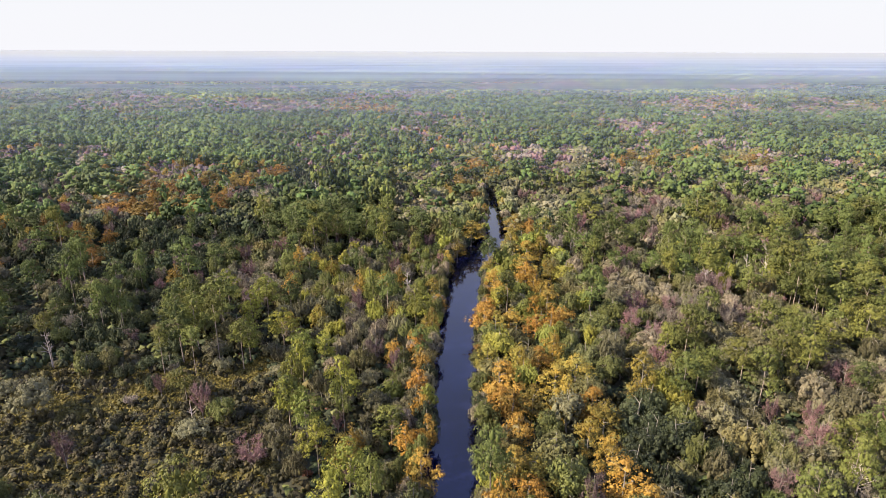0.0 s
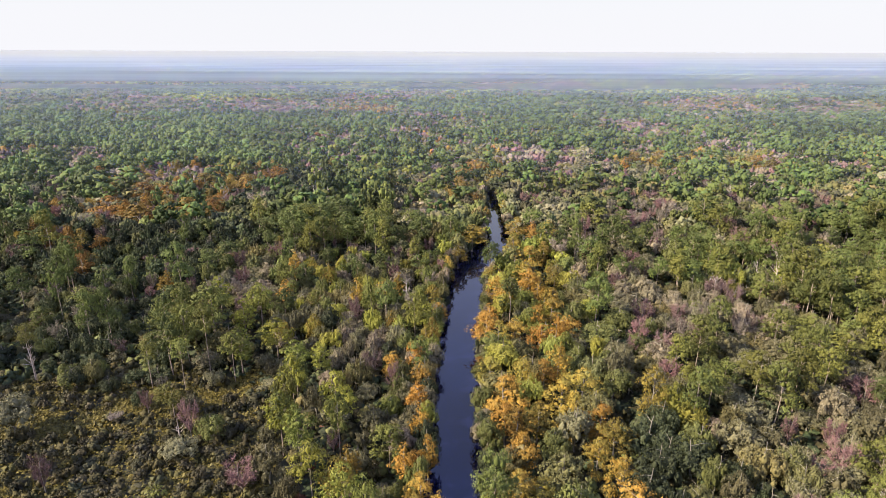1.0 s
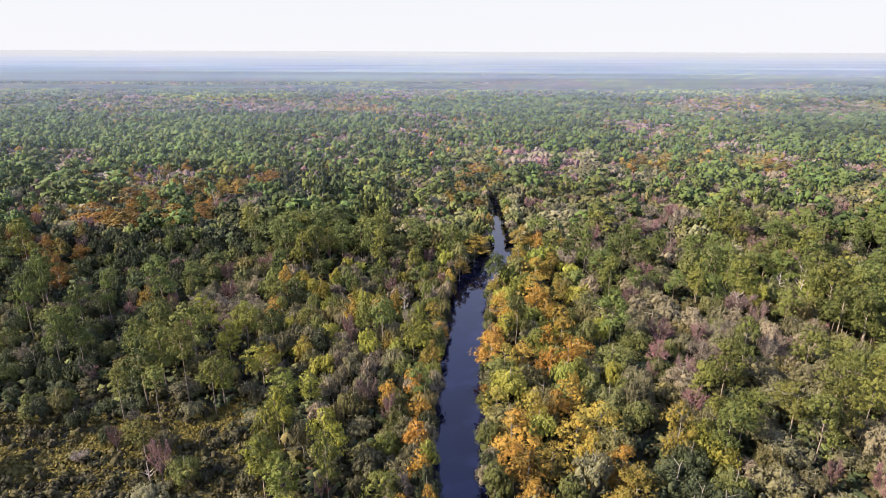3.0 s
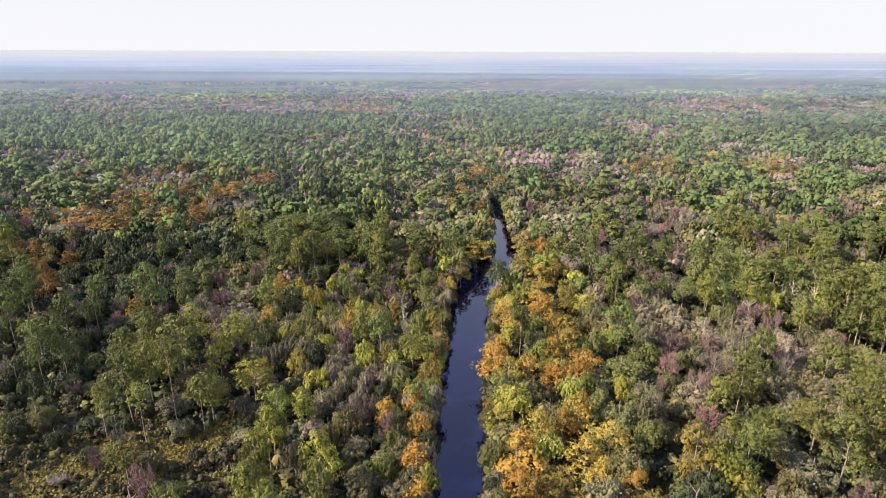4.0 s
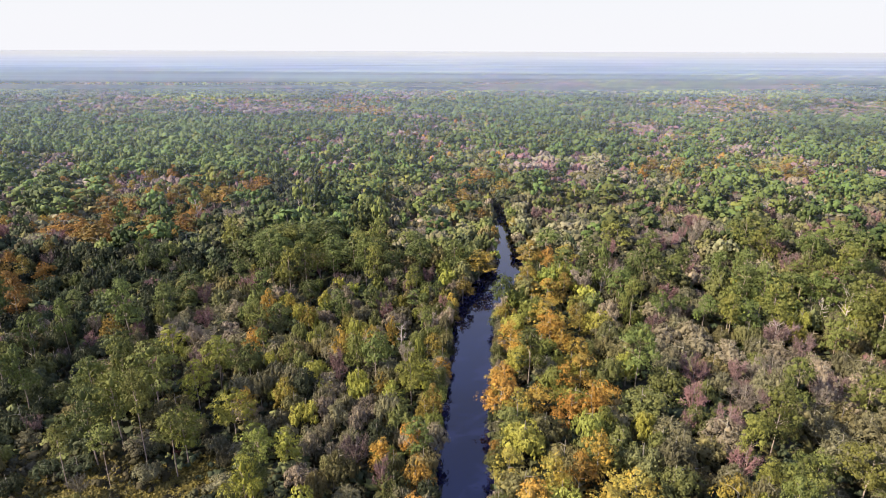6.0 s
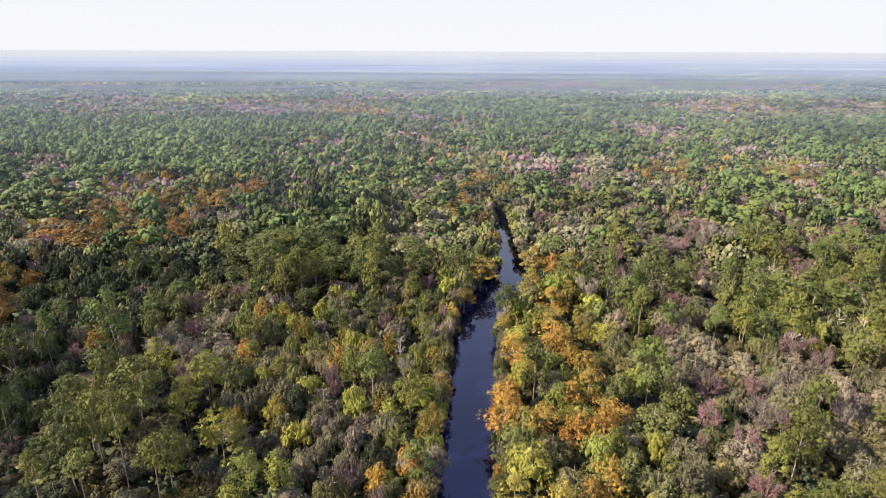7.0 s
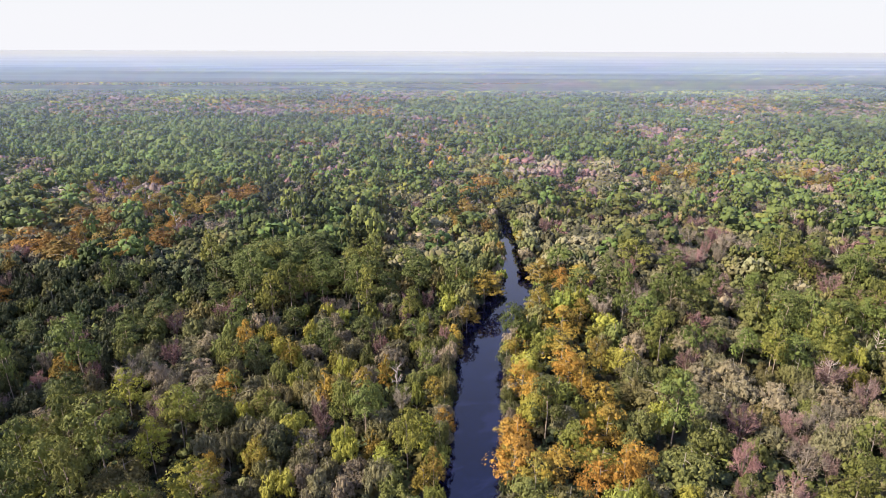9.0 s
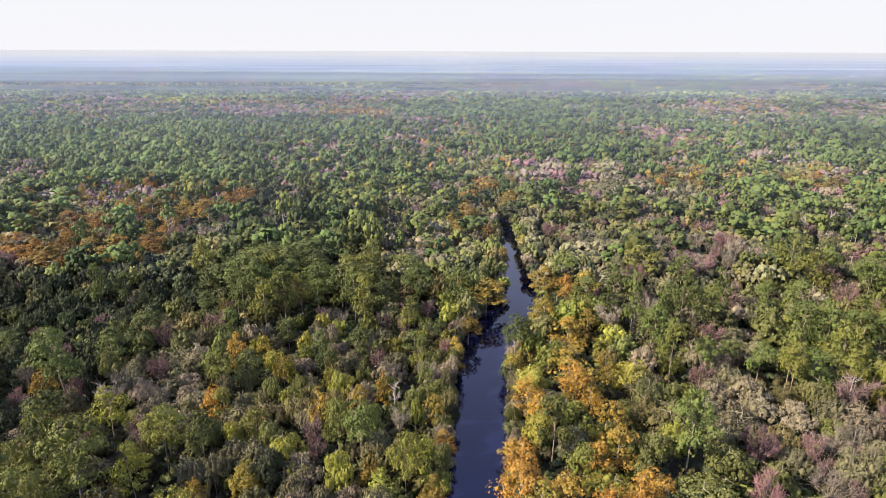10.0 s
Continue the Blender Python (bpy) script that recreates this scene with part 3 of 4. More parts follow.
BARE = [(74, 209, 4.8, 'p'), (87, 210, 3.4, 'p'), (111, 232, 6.2, 'p'), (-93, 231, 4.8, 'g'), (-120, 253, 3.7, 'p'), (-77, 215, 2.8, 'p'), (-86, 246, 4.2, 'p'), (-6, 243, 4.4, 'g'), (67, 286, 3.5, 'g'),
        (-34, 216, 2.8, 'p'), (73, 242, 3.6, 'p'), (70, 569, 8.5, 'p'), (123, 588, 7.1, 'p'), (-6, 487, 6.9, 'p'), (-14, 345, 5.4, 'g'), (124, 397, 5.5, 'p'), (-62, 559, 7.0, 'p'), (-56, 425, 5.9, 'p'),
        (-22, 172, 4.2, 'p'), (120, 155, 4.4, 'p'), (69, 168, 3.8, 'p'), (76, 109, 3.9, 'p'), (73, 184, 4.3, 'p'), (74, 289, 4.3, 'g')]
BARE_OFF = [(68, 195, 4.3, 'p'), (92, 210, 4.0, 'g'), (82, 195, 4.8, 'g'), (99, 136, 3.8, 'p'), (-32, 209, 2.8, 'p'), (-13, 221, 3.2, 'g')]

POINT = [(8, 306, 4.6, 'a'), (13, 314, 4.2, 'b'), (18, 325, 4.4, 'a'), (2, 313, 5.0, 'b'), (20, 338, 4.2, 'b'), (9, 324, 5.0, 'c'), (21, 352, 4.4, 'a'), (-3, 303, 4.6, 'b')]      # tall trees on the point at the bend

HEIGHT = {"pine": 19.5, "oak": 12.5, "moss": 11.5, "cypress": 14.5, "bare": 12.5, "shrub": 3.2}
rng = np.random.default_rng(7)
trees = []          # x, y, radius, height, kind, tint
for x, y, r, q in CYPRESS_NEAR + CYPRESS_BEND + CYPRESS_FAR:
    trees.append((x, y, r * (1.05 if x < 0 and y < 330 else 1.3), 11.0 + 0.6 * r if y < 330 else 17.0, "cypress", q if y < 330 else "r"))
for x, y, r in PINES + PINES_FAR:
    r *= 0.85
    trees.append((x, y, r, 16 + 0.9 * r, "pine", "a"))
for x, y, r, h in PINES_STAND:
    trees.append((x, y, r, h, "pine", "a"))
for x, y, r in RUSTY:
    trees.append((x, y, r, 2.6, "shrub", "r"))
for x, y, r, h in PINES_LIGHT:
    trees.append((x, y, r * 1.32, h * 0.95, "pine", "l"))
for x, y, r, h in PINES_GLADE:
    trees.append((x, y, r, h, "slim", "a"))
for x, y, r, q in BARE + BARE_OFF:
    trees.append((x, y, r, 9.5 + 0.7 * r, "bare", q))
for x, y, r, q in OAKS + OAKS_OFF:
    trees.append((x, y, r, 8.5 + 0.75 * r, "oak", q))
for x, y, r, q in POINT:
    trees.append((x, y, r, 17.5, "oak", q))
for x, y, r, q in MOSSY:
    trees.append((x, y, r, 7.5 + 0.75 * r, "moss", q))
HEROES = np.array([t[:3] for t in trees])


def wood_mix(x, y):
    """Shares of (pine, oak, mossy oak, cypress, bare, shrub) at a place."""
    a, c = np.interp(y, RY, RL), np.interp(y, RY, RR)
    if y > 440:
        band = math.sin(y * 0.011 + 0.7 * math.sin(x * 0.006)) + 0.6 * math.sin(x * 0.009 + y * 0.004)
        if y > 900:
            q = noise.noise(Vector((x / 420, y / 300, 21))) + 0.25 * noise.noise(Vector((x / 120, y / 120, 5)))
            if q > 0.16:
                return (0.72, 0.20, 0.02, 0.01, 0.05, 0)
            if q < -0.08:
                return (0.08, 0.30, 0.06, 0.20, 0.40, 0)
            return (0.30, 0.40, 0.04, 0.06, 0.20, 0)
        if x < -60 and y < 950 + 0.2 * x:
            return (0.50, 0.28, 0.06, 0.02, 0.14, 0)
        if x > 0.30 * y:
            return (0.46, 0.24, 0.12, 0.02, 0.16, 0)
        return (0.30, 0.28, 0.12, 0.03, 0.27, 0) if band > -0.1 else (0.16, 0.22, 0.15, 0.06, 0.41, 0)
    if x > c:
        d = x - c
        if d < 34 and y < 330:
            return (0.10, 0.52, 0.20, 0.16, 0.02, 0)
        if y > 330:
            return (0.17, 0.25, 0.36, 0.02, 0.20, 0)
        if x > 0.42 * y + 22:
            return (0.36, 0.18, 0.30, 0.01, 0.15, 0)
        return (0.10, 0.14, 0.60, 0.01, 0.15, 0)
    d = a - x
    if d < 13 and y < 330:
        return (0.06, 0.36, 0.38, 0.10, 0.10, 0)
    if in_glade(x, y) > 0.35:
        return (0.02, 0.02, 0.06, 0.0, 0.02, 0.88)
    if x < -45 and y < 215:
        return (0.10, 0.38, 0.22, 0.0, 0.06, 0.24)
    if y < 290:
        return (0.10, 0.30, 0.40, 0.03, 0.13, 0.04)
    if x < -70:
        return (0.22, 0.42, 0.14, 0.04, 0.18, 0)
    return (0.28, 0.36, 0.22, 0.02, 0.12, 0)


# The stands of the wood, in fan-shaped plots: rows from far to near, columns from the far left to the far right.
STAND_Y = (918, 714, 582, 490, 422, 370, 328, 290, 258, 230, 206, 184, 166, 149, 135, 123, 112, 95)
STANDS = ("EEXEEXXXXEXXXXEE", "EEEEEXXXXXEXXXEP", "XBEXEDXXRBBRRRXX", "EEXXRDPOROOBXBEO", "DORRRDPOROOOPBOO", "DRRRGPPMGOMBBOMP", "RRDDDPPGRRMMMOPP", "DRDDOLLLCCGMGPOP",
          "WDDDBLLLCCGMPGPP", "WDDOOLLLPCGMMMPP", "WDDPPLLLCCGBMMMP", "WWWPOLLLCCGMPMPM", "SSWWSNNLGCCGPMPB", "SSSSSNNLGCCHOMMM", "SSSSSNNLGCCHHOMM", "SSSSSNNLGCCHHHOM", "SSSSSSNLGCCHHHHM")
# letter: shares of (pine, oak, mossy oak, cypress, bare, shrub), share of the first tint of pine, oak and cypress
STAND_MIX = {
    "P": ((0.60, 0.20, 0.15, 0.00, 0.05, 0.00), 0.85, 0.4, 0.5), "E": ((0.64, 0.26, 0.00, 0.00, 0.10, 0.00), 0.15, 0.8, 0.5), "D": ((0.12, 0.72, 0.00, 0.00, 0.16, 0.00), 0.12, 0.95, 0.5),
    "G": ((0.08, 0.70, 0.20, 0.00, 0.02, 0.00), 0.60, 0.6, 0.5), "O": ((0.12, 0.45, 0.35, 0.00, 0.08, 0.00), 0.70, 0.2, 0.5), "M": ((0.10, 0.14, 0.68, 0.00, 0.08, 0.00), 0.80, 0.3, 0.5),
    "B": ((0.05, 0.20, 0.42, 0.00, 0.33, 0.00), 0.60, 0.3, 0.5), "C": ((0.03, 0.36, 0.13, 0.47, 0.01, 0.00), 0.80, 0.42, 0.25), "R": ((0.16, 0.48, 0.04, 0.24, 0.08, 0.00), 0.30, 0.75, 0.35),
    "S": ((0.00, 0.01, 0.01, 0.00, 0.01, 0.97), 0.80, 0.5, 0.5), "W": ((0.02, 0.44, 0.10, 0.00, 0.02, 0.42), 0.50, 0.9, 0.5), "L": ((0.09, 0.43, 0.38, 0.045, 0.055, 0.00), 0.70, 0.25, 0.6),
    "X": ((0.34, 0.20, 0.05, 0.08, 0.33, 0.00), 0.40, 0.6, 0.5), "H": ((0.05, 0.74, 0.15, 0.03, 0.03, 0.00), 0.70, 0.85, 0.4), "N": ((0.06, 0.37, 0.43, 0.03, 0.06, 0.05), 0.85, 0.5, 0.5),
}


def stand_at(x, y):
    """The letter of the stand at a place, or none beyond the plots."""
    col = int((x / (0.948 * y + 28.3) + 0.7495 + 0.02 * noise.noise(Vector((x / 15, y / 15, 3)))) // 0.0937)
    if not (STAND_Y[-1] < y < STAND_Y[0]) or not 0 <= col < 16:
        return None
    return STANDS[[i for i in range(17) if STAND_Y[i + 1] <= y][0]][col]


KINDS = ("pine", "oak", "moss", "cypress", "bare", "shrub", "slim")
TINTS = {"pine": "abl", "oak": "abcl", "moss": "ab", "cypress": "oyr", "bare": "pg", "shrub": "ab"}


def sow(y0, y1, spacing, x_left, x_right):
    """Trees on a shaken grid; the given functions tell how far it reaches to both sides."""
    y = y0
    row = 0
    while y < y1:
        step = spacing(y) if callable(spacing) else spacing
        x = x_left(y) + (row % 2) * step * 0.5
        while x < x_right(y):
            px, py = x + rng.uniform(-0.38, 0.38) * step, y + rng.uniform(-0.38, 0.38) * step
            letter = stand_at(px, py)
            x += step * {"S": 0.42, "W": 0.65, "L": 0.74, "N": 0.74, "D": 0.88, "O": 0.88}.get(letter, 1.0)
            if off_river(px, py) < 0.9 or py > 1600 and in_field(px, py):
                continue
            if in_meadow(px, py) > rng.uniform(0.3, 1.0):
                continue
            w = np.array(STAND_MIX[letter][0] if letter else wood_mix(px, py))
            size = 26.0 + 0.05 * py
            for j in range(5):      # each kind keeps to stands of its own
                w[j] *= math.exp((2.2 if letter else 3.6) * noise.noise(Vector((px / size, py / size * 0.8, 7.3 * j))))
            if py > 520:
                w[3] *= 0.5
            kind = KINDS[rng.choice(6, p=w / w.sum())]
            r = step * {"L": 0.78, "N": 0.78, "W": 0.78, "D": 0.9}.get(letter, 1.0) * rng.uniform(0.46, 0.80) * (1.0 if py < 330 else 1.1)
            if py > 330:
                r *= rng.choice([0.6, 0.8, 1.0, 1.2]) * (1.0 if py < 900 else 1.05)
            size = noise.noise(Vector((px / 32, py / 32, 40)))         # stands of larger and of smaller trees
            r *= 1 + 0.35 * size
            if kind == "cypress":
                r = min(r, 3.0 if letter == "L" else 4.2)
            if kind == "bare" and (py < 270 or py > 440):
                r *= 0.78
            if kind == "pine" and 300 < py < 520:
                r *= 1.15
            if kind == "shrub":
                r = rng.uniform(1.3, 2.8)
            near = HEROES[(np.abs(HEROES[:, 0] - px) < 9) & (np.abs(HEROES[:, 1] - py) < 9)]
            if len(near) and np.any(np.hypot(near[:, 0] - px, near[:, 1] - py) < near[:, 2] * 0.72 + r * (0.35 if kind == "shrub" else 0.55)):
                continue
            h = HEIGHT[kind] * rng.uniform(*((0.6, 1.35) if kind == "moss" else (0.70, 1.25))) * (1 + 0.4 * size)
            if py > 320:
                f = min(0.8, 0.3 + py * 0.0005)
                h = (1 - f) * h + f * {"pine": 15.5, "bare": 14.0, "cypress": 15.0}.get(kind, 13.5)
            if py > 1500:           # far off, taller stands rise out of the canopy in long bands
                h = min(h * (1.15 + 0.9 * noise.noise(Vector((px / 520, py / 110, 60)))), 28.0)
            if px < -5 and py < 300 and kind in ("oak", "moss", "bare"):
                h = 0.58 * h + 0.36 * HEIGHT[kind] if letter == "L" else 0.82 * h
                r *= 0.94 if letter == "L" else 0.9
            if letter == "L" and kind == "pine":
                h *= 0.85
            q = TINTS[kind]
            mix = STAND_MIX[letter or "X"]
            bright = 0.3 if py > 1100 else mix[1] * (1.0 if py < 240 else 0.62 if px > 0.25 * py else 0.5 if px > -0.15 * py else 0.25)
            lime = 0.75 if py > 1100 and noise.noise(Vector((px / 420, py / 220, 33))) > 0.05 else 0.0
            share = {"pine": (bright * (1 - lime), (1 - bright) * (1 - lime), lime), "oak": (0.45, 0.45, 0.1, 0) if letter == "R" and px > -0.2 * py else (mix[2] * 0.15, 1 - mix[2], mix[2] * 0.85, 0) if letter in ("D", "W", "R") else (mix[2] * 0.3, 1 - mix[2], mix[2] * 0.7, 0) if letter in ("N", "H") else (0.05, 0.45, 0.0, 0.5) if letter == "C" and 225 < py < 310 else (0.26, 0.38, 0.06, 0.30) if letter in ("C", "L") and py < 300 else (0.30, 0.38, 0.02, 0.30) if letter == "G" and py < 300 else (mix[2] * 0.6, 1 - mix[2], mix[2] * 0.4, 0) if py > 430 else (mix[2], 1 - mix[2], 0, 0), "bare": (0.7, 0.3),
                     "cypress": (mix[3], 0, 1 - mix[3]) if letter in (None, "R") else (mix[3], 0.97 - mix[3], 0.03)}.get(kind, (0.35, 0.65) if letter == "L" else (0.1, 0.9) if py < 190 else (0.36, 0.64))
            tint = q[rng.choice(len(q), p=share)]
            if kind == "cypress" and py > 520:
                tint = "r"
            if letter == "W":
                h *= 0.75
            if 262 < py < 340 and off_river(px, py) < 7 and px > banks(py)[1]:
                h, r = min(h, rng.uniform(6.0, 8.5)), min(r, 3.0)
            if 340 < py < 440 and 22 < px < 46:
                h = min(h, rng.uniform(11.0, 14.0))
            trees.append((px, py, r, h, kind, tint))
        y += step * 0.87
        row += 1


sow(83, 330, 7.5, lambda y: -0.80 * y - 26, lambda y: 0.80 * y + 26)
sow(330, 520, 8.4, lambda y: -0.80 * y - 26, lambda y: 0.80 * y + 26)
# trees that lean out over both banks
for side in (-1, 1):
    y = 84.0
    while y < 450:
        y += rng.uniform(3.4, 5.6)
        a, c = banks(y)
        x = (a if side < 0 else c) + side * rng.uniform(-1.2 if side < 0 else -0.2, 1.5)
        if np.any(np.hypot(HEROES[:, 0] - x, HEROES[:, 1] - y) < HEROES[:, 2] * 0.6 + 1.2):
            continue
        kind = ("oak", "moss", "cypress")[rng.choice(3, p=[0.55, 0.33, 0.12])]
        trees.append((x, y, rng.uniform(2.1, 3.5), rng.uniform(9.0, 14.0) if side < 0 else rng.uniform(6.0, 10.5 if y < 262 else 8.5 if y < 340 else 12.0), kind, TINTS[kind][rng.choice(len(TINTS[kind]))]))
NEAR_COUNT = len(trees)

# ------------------------------------------------------------------ tree kinds
NAMES = {"slim": ("pine_tree", "pine"), "pine": ("pine_tree", "pine"), "oak": ("oak_tree", "oak"), "moss": ("live_oak", "oak"), "cypress": ("bald_cypress", "cypress"), "bare": ("bare_tree", "bare tree"), "shrub": ("shrub", "shrub")}
LABELS = {
    ("slim", "a"): "lone thin-trunked pine with a small yellow-green top, standing in the glade",
    ("pine", "a"): "tall slender pine with open yellow-green needle clumps", ("pine", "l"): "tall pine with a bright lime green crown near the glade", ("pine", "b"): "tall slender pine with dense deep green needle clumps",
    ("oak", "a"): "broad oak with a dense dark green crown", ("oak", "c"): "dark oak with dense blackish green leaves", ("oak", "l"): "broad round tree with a bright lime green crown", ("oak", "b"): "broad oak with a dense olive green crown",
    ("moss", "a"): "live oak hung with pale grey-green moss", ("moss", "b"): "live oak with dull green leaves and grey moss",
    ("cypress", "o"): "bald cypress in orange autumn colour", ("cypress", "y"): "bald cypress in golden yellow autumn colour", ("cypress", "r"): "bald cypress in rusty brown autumn colour",
    ("bare", "p"): "leafless tree with a haze of pinkish grey twigs", ("bare", "g"): "leafless tree with pale grey lichened twigs",
    ("shrub", "a"): "low rounded olive green bush in the glade", ("shrub", "r"): "low rust-brown bush on the forest floor", ("shrub", "b"): "low rounded grey-green bush in the glade",
}
FOOT = {"slim": 0.62, "pine": 0.42, "oak": 0.12, "moss": 0.13, "cypress": 0.24, "bare": 0.25, "shrub": 0.02}      # where the crown begins, of the height
TOP = {"slim": 1.45, "pine": 1.45, "oak": 1.40, "moss": 1.40, "cypress": 1.58, "bare": 1.55, "shrub": 1.20}        # crown mesh height for radius 1


def trunk_of(kind, rng):
    """A bent, tapered trunk of height 1 with limbs that reach into a crown of radius 1 (in units of the height, see below)."""
    lean = rng.normal(0, 0.012, 2)
    foot = FOOT[kind]
    zs = np.array([0, 0.04, foot * 0.6 + 0.06, foot + 0.08, *np.linspace(foot + 0.12, 0.95, 6)])
    pts = np.stack([lean[0] * zs * 2 + rng.normal(0, 0.006, len(zs)), lean[1] * zs * 2 + rng.normal(0, 0.006, len(zs)), zs], 1)
    pts[0, :2] = pts[1, :2]
    w = {"slim": 0.011, "pine": 0.010, "cypress": 0.015, "bare": 0.013}.get(kind, 0.016)
    sides = 6
    v, t = tube(pts, np.concatenate([[w * 1.8, w * 1.25], np.linspace(w, w * 0.25, len(zs) - 2)]), sides)
    v, t = list(v), list(t)
    for i in range(11 if kind == "moss" else 7):
        ring, a = 3 + i % 6, int(rng.integers(0, sides))
        root = [ring * sides + a, ring * sides + (a + 1) % sides, len(v)]
        v.append((v[root[0]] + v[root[1]]) / 2 + np.array([0, 0, w * 0.9]))
        mid = (v[root[0]] + v[root[1]] + v[root[2]]) / 3
        out = mid - pts[ring]
        out[2] = 0
        out /= np.linalg.norm(out) + 1e-9
        reach = rng.uniform(0.12, 0.24) * (1 if kind != "pine" else 0.8)
        q = mid + out * reach + np.array([0, 0, rng.uniform(0.02, 0.12)])
        if kind == "moss":
            f = rng.uniform(0.2, 0.31)
            q = np.array([out[0] * f, out[1] * f, rng.uniform(0.80, 1.0) - 0.25 * (f / 0.31) ** 3])
        elbow = mid * 0.5 + q * 0.5 + np.array([0, 0, 0.02])
        k = len(v)
        v += [elbow + (v[j] - mid) * np.array([0.45, 0.45, 0.5]) for j in root] + [q]
        for p in range(3):
            p2 = (p + 1) % 3
            t += [(root[p], root[p2], k + p2), (root[p], k + p2, k + p), (k + p, k + p2, k + 3)]
    return np.array(v), np.array(t)


def crown_of(kind, rng, leaves, size):
    if kind == "bare":
        return twiggy(rng, 14 if leaves > 200 else 5, int(leaves * 0.8), 0.022)
    return leafy(kind, rng, leaves, size)


def make_tree(kind, tint, seed):
    """One tree of height 1 and crown radius 1, standing at the origin: set its scale to radius, radius, height."""
    r = np.random.default_rng(seed)
    root = new(NAMES[kind][0])
    tagged(root, LABELS[kind, tint], NAMES[kind][1], "trees of the swamp forest" if kind != "shrub" else "bushes of the glade")
    cv, ct, inner = crown_of(kind, r, {"shrub": 560, "bare": 1050}.get(kind, 2600), {"shrub": 0.115}.get(kind, 0.052))
    cv = cv.copy()
    cv[:, 2] = FOOT[kind] + cv[:, 2] / TOP[kind] * (1.0 - FOOT[kind])
    crown = new("crown", mesh_from("crown", cv, ct, [LEAF[kind, tint]], smooth=np.arange(len(ct)) < inner))
    crown.parent = root
    tv, tt = trunk_of(kind, r)
    tv = tv * np.array([3.0, 3.0, 1.0])
    trunk = new("stem" if kind == "shrub" else "trunk", mesh_from("trunk", tv, tt, [BARK_PINE if kind in ("pine", "slim") else BARK_MOSS if kind == "moss" else BARK_GREY], smooth=np.ones(len(tt))))
    trunk.parent = root
    return root


def put(root, x, y, r, h, turn):
    root.matrix_basis = Matrix.LocRotScale((x, y, 0.25), Euler((0, 0, turn)), (r, r, h))


# The trees that stand nearest to the flight are things of their own.
order = {k: sorted((t for t in trees[:NEAR_COUNT] if t[4] == k), key=lambda t: math.hypot(t[0] * 0.55, t[1] - 70)) for k in KINDS}
single = {k: order[k][:300] for k in KINDS}
rest = [t for k in KINDS for t in order[k][300:]]
place = np.random.default_rng(11)
for kind in KINDS:
    protos = {}
    for x, y, r, h, _, tint in single[kind]:
        which = (tint, int(place.integers(0, 4)))
        if which not in protos:
            protos[which] = ob = make_tree(kind, tint, 100 + KINDS.index(kind) * 40 + ord(tint) + which[1] * 7)
        else:
            ob = copy_thing(protos[which], Matrix())
        put(ob, x, y, r, h, place.uniform(0, 6.28))


# ------------------------------------------------------------------ woods that nobody could count
def woods(name, label, rows, count, size, variants, leaves=0, leaf_size=0.1, trunks=False, few=True, foot=None, fine=0):
    """Many trees in one mesh, each turned and scaled for itself."""
    r = np.random.default_rng(len(name) + count)
    stock = {}
    for kind in KINDS:
        for j in range(variants):
            v, t, inner = crown_of(kind, r, fine, 0.078) if fine else clumpy("oak" if kind == "bare" else kind, r, count, size, leaves, leaf_size, few)
            v = v.copy()
            low = FOOT[kind] if foot is None else max(foot, FOOT[kind])
            v[:, 2] = low + v[:, 2] / TOP[kind] * (1.0 - low)
            nc = len(t)
            if trunks:
                tv, tt = tube([(0, 0, 0), (0, 0, 0.9)], [0.045, 0.02], 3)
                v, t = join([(v, t), (tv, tt)])
            stock[kind, j] = (v, t, nc, inner)
    vs, ts, ms, ss, own, base = [], [], [], [], [], 0
    for x, y, rad, h, kind, tint in rows:
        v, t, nc, inner = stock[kind, int(r.integers(0, variants))]
        a = r.uniform(0, 6.28)
        ca, sa = math.cos(a) * rad, math.sin(a) * rad
        w = np.empty_like(v)
        w[:, 0], w[:, 1], w[:, 2] = v[:, 0] * ca - v[:, 1] * sa + x, v[:, 0] * sa + v[:, 1] * ca + y, v[:, 2] * h + 0.2 + rise(y)
        vs.append(w)
        ts.append(t + base)
        q = np.full(len(t), LEAF_SORTS.index((kind, tint)))
        q[nc:] = len(LEAF_SORTS)
        ms.append(q)
        ss.append(np.arange(len(t)) < inner)
        own.append(np.full(len(t), r.uniform(0, 1)))
        base += len(v)
    me = mesh_from(name, np.concatenate(vs), np.concatenate(ts), [WOOD[k] for k in LEAF_SORTS] + [BARK_GREY], np.concatenate(ms), np.concatenate(ss))
    me.attributes.new("tree", "FLOAT", "FACE").data.foreach_set("value", np.concatenate(own).astype(np.float32))
    return tagged(new(name, me), label, "woods", kind="stuff")


woods("woodland", "mixed swamp woodland of pines, oaks and cypresses", [t for t in rest if t[1] < 315], 0, 0, 5, trunks=True, fine=950)
woods("woodland", "mixed woodland of pines, oaks and bare trees", [t for t in rest if t[1] >= 315], 52, 0.19, 10, 64, 0.1, trunks=True, few=False, foot=0.3)

